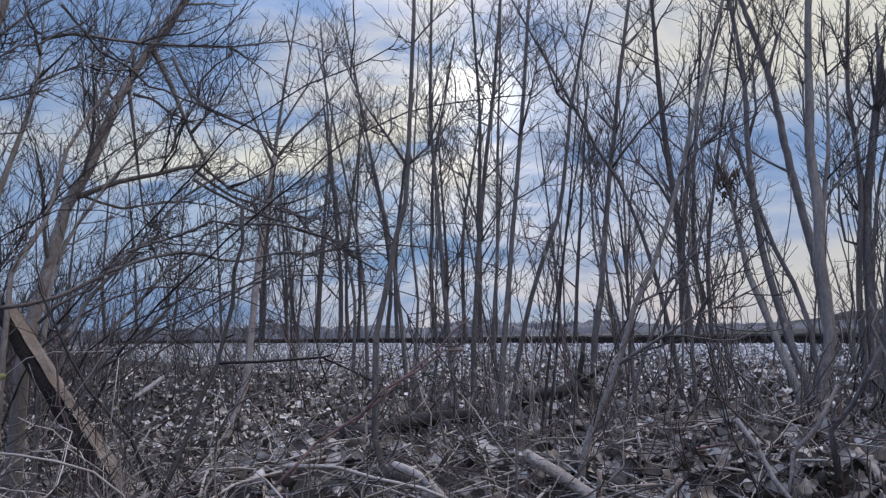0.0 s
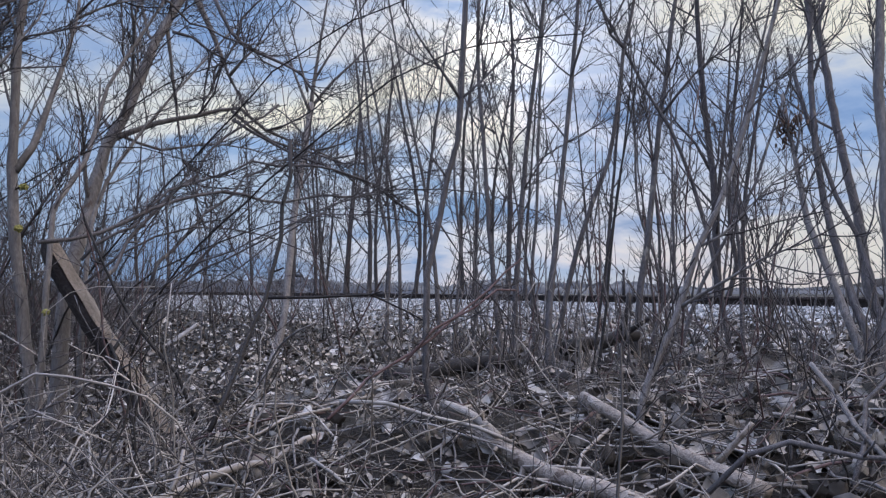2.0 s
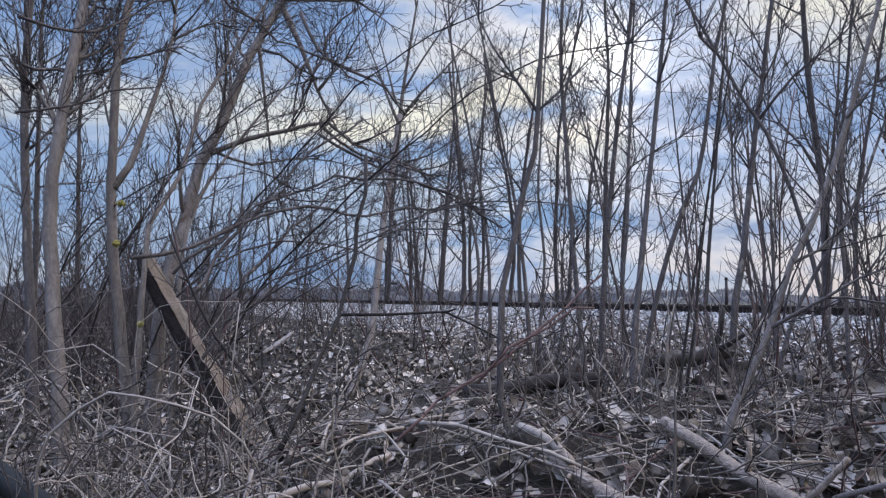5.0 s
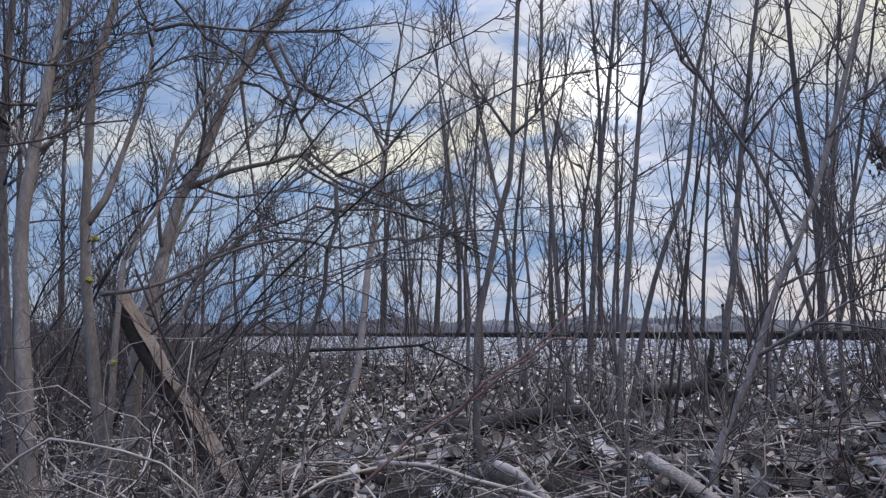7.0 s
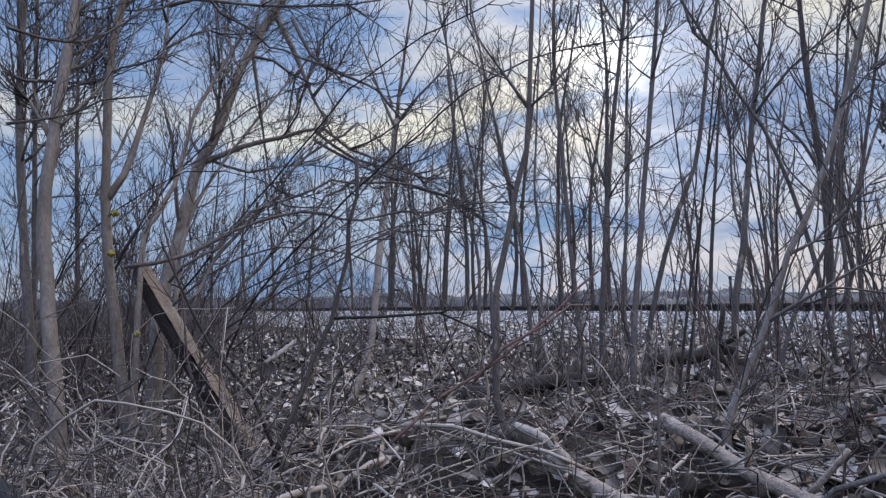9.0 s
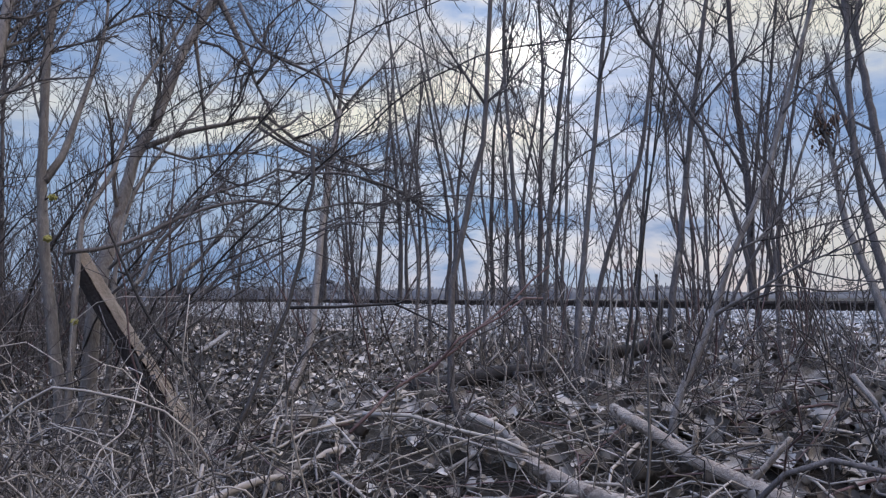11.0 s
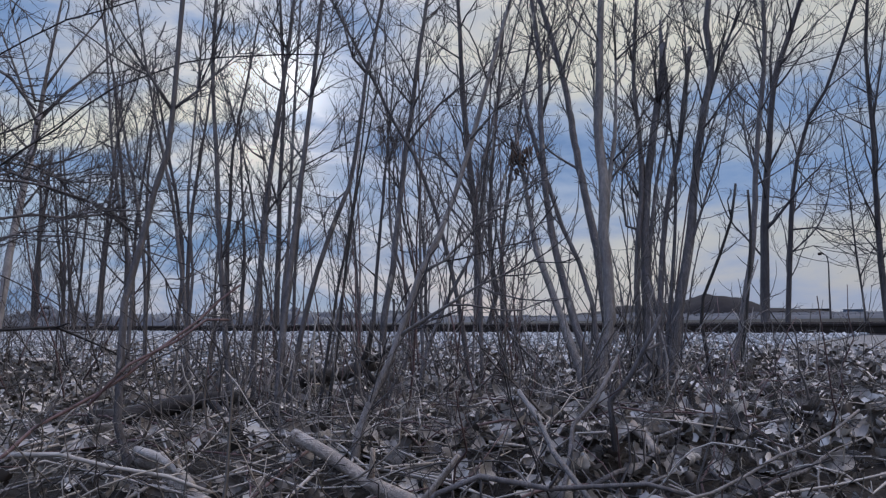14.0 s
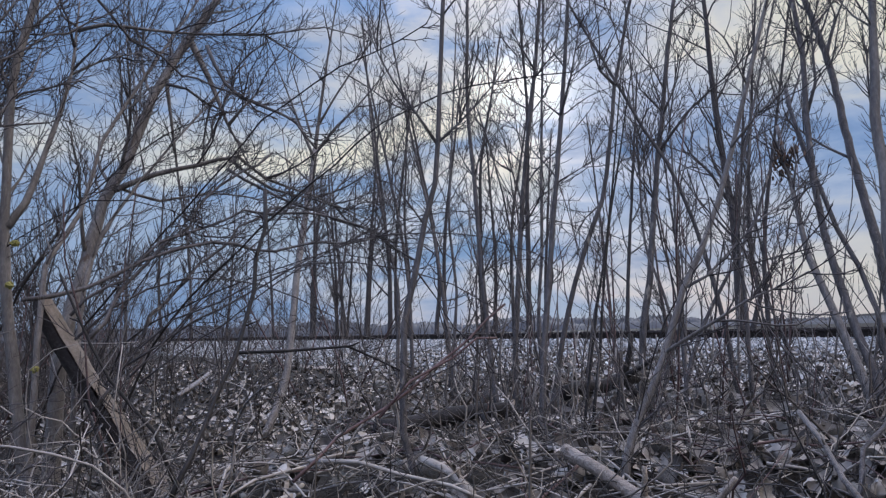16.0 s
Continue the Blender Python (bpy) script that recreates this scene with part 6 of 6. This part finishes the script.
def dead_leaf_cluster(x, y, z, size, count, seed):
    """A hanging bunch of shrivelled leaves left on a twig."""
    rng = random.Random(seed)
    base = Vector((x, y, z))
    root = tagged(new("dead_leaf_cluster"), "bunch of shrivelled brown leaves hanging on a twig", "leaves", "shrivelled leaf bunches")
    root.matrix_basis = Matrix.Translation(base)
    g = Geo()
    g.tube(grow(base + Vector((0, 0, size * 0.4)), Vector((0.2, 0, -1)), size * 1.2, rng, 0, 0.1, 5), [0.0022] * 6, 4)
    part("stalk", g, TWIG, root)
    for _ in range(count):
        g = Geo()
        p = base + Vector((rng.gauss(0, size * 0.22), rng.gauss(0, size * 0.22), rng.gauss(0, size * 0.35)))
        line = grow(p, Vector((rng.gauss(0, 0.5), rng.gauss(0, 0.5), -1)), size * rng.uniform(0.3, 0.55), rng, -0.2, 0.3, 4)
        r = size * rng.uniform(0.05, 0.09)
        g.tube(line, [r * 0.3, r, r * 0.8, r * 0.9, r * 0.15], 5)
        part("leaf", g, LEAF_BROWN, root)


dead_leaf_cluster(0.980, 2.597, 1.009, 0.069, 22, 0)
dead_leaf_cluster(1.018, 2.583, 1.014, 0.057, 16, 1)
dead_leaf_cluster(0.992, 2.593, 0.947, 0.050, 12, 2)
dead_leaf_cluster(1.022, 2.688, 0.653, 0.028, 7, 3)
dead_leaf_cluster(0.925, 2.719, 0.547, 0.025, 6, 4)


def orange_strip(x, y, z):
    """A torn strip of plastic tape lying on the stones."""
    g = Geo()
    for k in range(7):
        for s in (0, 1):
            for u in (0, 1):
                g.v.append(Vector((0.05 * k - 0.15, 0.03 * s + 0.012 * math.sin(k * 1.9), 0.012 * math.sin(k * 1.3) + 0.02 - 0.003 * u)))
    for k in range(6):
        p = 4 * k
        g.f += [(p, p + 4, p + 6, p + 2), (p + 1, p + 3, p + 7, p + 5), (p, p + 1, p + 5, p + 4), (p + 2, p + 6, p + 7, p + 3)]
    ob = tagged(new("plastic_strip", g.mesh("plastic_strip", ORANGE)), "torn strip of faded orange plastic on the stones", "litter")
    ob.matrix_basis = Matrix.Translation((x, y, z)) @ Matrix.Rotation(0.4, 4, "Z")


orange_strip(3.715, 4.186, ground_z(3.715, 4.186))


# ---- litter: grass, twigs, leaves and stones ----
def litter_twigs():
    rng = random.Random(41)
    g = Geo()
    for _ in range(2500):
        near = rng.random() < 0.82
        y = rng.uniform(0.75, 2.3) if near else rng.uniform(2.2, 8.0)
        x = rng.uniform(-0.85, 0.3 if rng.random() < 0.6 else 1.0) * y
        p = Vector((x, y, ground_z(x, y) + rng.uniform(0.0, 0.05 if near else 0.03)))
        w = rng.uniform(0, 6.283)
        d = Vector((math.cos(w), math.sin(w), rng.uniform(-0.12, 0.35)))
        size = 0.68 if near else 1.0
        q = grow(p, d, rng.uniform(0.12, 0.6) * size, rng, -0.12, 0.3, 7)
        r = rng.choice((0.0011, 0.0015, 0.002, 0.0029)) * size
        g.tube(q, [r, r, r, r * 0.95, r * 0.9, r * 0.8, r * 0.7, r * 0.5], 3, False)
    for _ in range(700):
        x, y = rng.uniform(-5, 6), rng.uniform(-3, 0.75)
        w = rng.uniform(0, 6.283)
        q = grow(Vector((x, y, ground_z(x, y) + 0.02)), Vector((math.cos(w), math.sin(w), 0.05)), rng.uniform(0.12, 0.6), rng, -0.12, 0.3, 7)
        g.tube(q, [0.002, 0.002, 0.002, 0.0019, 0.0018, 0.0016, 0.0014, 0.001], 3, False)
    tagged(new("twig_litter", g.mesh("twig_litter", STRAW)), "tangle of dry grass and fine dead twigs on the ground", "litter", kind="stuff")


def leaf_shape(rng, n=6, across=2):
    """A curled oval leaf with a raised midrib, a wavy edge and thickness, about a metre long before scaling."""
    verts, faces = [], []
    curl, fold, twist = rng.uniform(-0.8, 1.6), rng.uniform(0.1, 0.9), rng.uniform(-0.8, 0.8)
    phase, wave = rng.uniform(0, 6.28), rng.uniform(0.04, 0.16)
    edge = [0.34 * math.sin(math.pi * min(k / n * 0.92 + 0.06, 1)) ** 0.75 * (1 + wave * math.sin(k * 14.0 / n + phase) + rng.uniform(-0.10, 0.10)) for k in range(n + 1)]
    for side in (0, 1):
        for k in range(n + 1):
            u = k / n
            for c in range(across + 1):
                s = -1 + 2 * c / across
                crease = 0.05 * math.sin(u * 13.8 + s * 1.7 + phase)
                z = curl * (u - 0.5) ** 2 + fold * edge[k] * abs(s) ** 1.5 + s * twist * (u - 0.5) * edge[k] + crease - side * 0.02
                verts.append((s * edge[k], u - 0.5 + s * 0.03 * math.sin(u * 18 + fold * 20), z))
    row = across + 1
    per = (n + 1) * row
    for k in range(n):
        for c in range(across):
            a = k * row + c
            faces.append((a, a + 1, a + row + 1, a + row))
            faces.append((per + a, per + a + row, per + a + row + 1, per + a + 1))
    return np.array(verts), faces


def scatter(name, label, category, shapes, places, mat, seed):
    """One joined mesh of many small pieces. places: rows of x, y, z, size, tilt x, tilt y, turn."""
    rng = random.Random(seed)
    vs, fs, n0 = [], [], 0
    for x, y, z, size, tx, ty, tz in places:
        v, f = rng.choice(shapes)
        m = np.array(Euler((tx, ty, tz)).to_matrix())
        vs.append((v * size) @ m.T + np.array((x, y, z)))
        fs += [tuple(n0 + i for i in q) for q in f]
        n0 += len(v)
    me = bpy.data.meshes.new(name)
    me.from_pydata(np.concatenate(vs).tolist(), [], fs)
    me.materials.append(mat)
    me.shade_smooth()
    return tagged(new(name, me), label, category, kind="stuff")


def leaf_place(rng, x, y, lie=0.68):
    return (x, y, ground_z(x, y) + rng.uniform(0.004, 0.03), rng.uniform(0.026, 0.076) * (0.7 if y < 1.7 else 0.9 if y < 4 else 1.0) * (1.1 if x > 0.2 else 0.9), rng.gauss(0, lie), rng.gauss(0, lie), rng.uniform(0, 6.28))


def make_leaves():
    rng = random.Random(51)
    shapes = [leaf_shape(rng, 10, 4) for _ in range(9)]
    rows = []
    while len(rows) < 4500:
        y = rng.uniform(2.4, 8.5)
        x = rng.uniform(-0.55, 1.0) * y
        if rail_side(x, y) > 2.6 + rng.random() * 2.5:
            rows.append(leaf_place(rng, x, y, 0.35))
    while len(rows) < 21000:
        y = 0.75 + 12.8 * rng.random() ** 1.6
        x = rng.uniform(-0.75, 1.05) * y
        if y < 2.0 and rng.random() < (0.72 if x < 0.22 * y or y < 1.5 else 0.42):
            continue
        if rail_side(x, y) > 2.6 + rng.random() * 2.5:
            rows.append(leaf_place(rng, x, y))
    while len(rows) < 25000:
        x, y = rng.uniform(-7.5, 9.0), rng.uniform(-3.2, 12.0)
        if (y < 0.75 or not -0.75 < x / y < 1.05) and rail_side(x, y) > 2.6 + rng.random() * 2.5:
            rows.append(leaf_place(rng, x, y))
    rows, around = rows[:21000], rows[21000:]
    more = random.Random(58)
    while len(around) < 9000:
        x, y = more.gauss(0.4, 3.0), more.gauss(1.2, 2.2)
        if (y < 0.75 or not -0.75 < x / y < 1.05) and rail_side(x, y) > 3.2:
            around.append(leaf_place(more, x, y))
    middle, coarse = [leaf_shape(rng, 5) for _ in range(9)], [leaf_shape(rng, 3) for _ in range(9)]
    scatter("leaf_litter", "dry grey-brown leaves curled among fallen twigs", "leaves", shapes, [r for r in rows if 0.5 < r[1] < 1.8], LEAFS, 54)
    scatter("leaf_litter", "thick layer of dry grey-brown fallen leaves", "leaves", middle, [r for r in rows if 1.8 <= r[1] < 3.6], LEAFS, 52)
    scatter("leaf_litter", "thin layer of dry leaves towards the track", "leaves", coarse, [r for r in rows if r[1] >= 3.6], LEAFS, 53)
    scatter("leaf_litter", "scattered dry leaves on the ground round about", "leaves", coarse, around, LEAFS, 55)
    meshes = []
    for v, f in shapes:
        me = bpy.data.meshes.new("leaf")
        me.from_pydata(v.tolist(), [], f)
        me.materials.append(LEAF)
        me.shade_smooth()
        meshes.append(me)
    for _ in range(300):
        y = rng.uniform(1.05, 3.1)
        x = y * (rng.uniform(0.1, 0.85) if rng.random() < 0.75 or y < 1.8 else rng.uniform(-0.55, 0.2))
        px, py, pz, s, a, b, c = leaf_place(rng, x, y)
        ob = new("leaf", rng.choice(meshes))
        s *= 1.08
        ob.matrix_basis = Matrix.LocRotScale((px, py, pz + 0.012), Euler((a, b, c)), (s, s, s))
        ob.parent = ground


def stone_shape(rng):
    bm = bmesh.new()
    bmesh.ops.create_icosphere(bm, subdivisions=1, radius=0.5)
    for v in bm.verts:
        v.co *= rng.uniform(0.72, 1.2)
        v.co.z *= 0.7
    verts = np.array([tuple(v.co) for v in bm.verts])
    faces = [tuple(v.index for v in f.verts) for f in bm.faces]
    bm.free()
    return verts, faces


def make_ballast():
    rng = random.Random(61)
    shapes = [stone_shape(rng) for _ in range(8)]

    def place(q, s):
        p = RAIL_A + RAIL_WAY * s - ACROSS * q
        return (p.x, p.y, ground_z(p.x, p.y) + rng.uniform(-0.006, 0.012), rng.uniform(0.03, 0.075), rng.uniform(0, 6.28), rng.uniform(0, 6.28), rng.uniform(0, 6.28))

    rows = [place(-0.15 + 7.6 * rng.random() ** 1.2, -14 + 34 * rng.random() ** 1.25) for _ in range(20000)]
    scatter("ballast", "loose grey crushed-stone track ballast", "gravel", shapes, rows, STONE, 62)
    meshes = []
    for v, f in shapes:
        me = bpy.data.meshes.new("stone")
        me.from_pydata(v.tolist(), [], f)
        me.materials.append(STONEO)
        meshes.append(me)
    for _ in range(300):
        x, y, z, s, a, b, c = place(rng.uniform(0.3, 5.0), rng.uniform(-14, -5))
        ob = new("stone", rng.choice(meshes))
        ob.matrix_basis = Matrix.LocRotScale((x, y, z + 0.01), Euler((a, b, c)), (s, s, s))
        ob.parent = ground


def fallen_sticks():
    """Single dead sticks and stalks strewn over the near ground."""
    rng = random.Random(81)
    for k in range(165):
        y = rng.uniform(1.05, 2.6) if k < 110 else rng.uniform(1.1, 1.9)
        x = y * (rng.uniform(-0.45, 0.3) if k % 2 or k >= 110 else rng.uniform(0.2, 0.9))
        w = rng.uniform(0, 6.283)
        d = Vector((math.cos(w), math.sin(w) * 0.8, 0))
        L = rng.uniform(0.2, 0.68)
        bow = Vector((-d.y, d.x, 0)) * rng.uniform(-0.08, 0.08)
        pts = []
        for u in (0, 0.25, 0.5, 0.75, 1):
            p = Vector((x, y, 0)) + d * (L * (u - 0.5)) + bow * (4 * u * (1 - u))
            p.z = ground_z(p.x, p.y) + 0.018 + 0.035 * rng.random() + 0.08 * (u * rng.random() if k % 4 == 0 else 0)
            pts.append(p)
        r = rng.uniform(0.0015, 0.004)
        stick("fallen_stick", "thin dry stick lying on the leaf litter", "stick", rng.choice((CANE, CANE, BARKP, RED)), r, r * 0.5, pts, "sticks on the ground", 6, rng.choice((0, 0.3)), k, 0.06, rng.randint(0, 2), 0.006)


fallen_sticks()
litter_twigs()
make_leaves()
make_ballast()
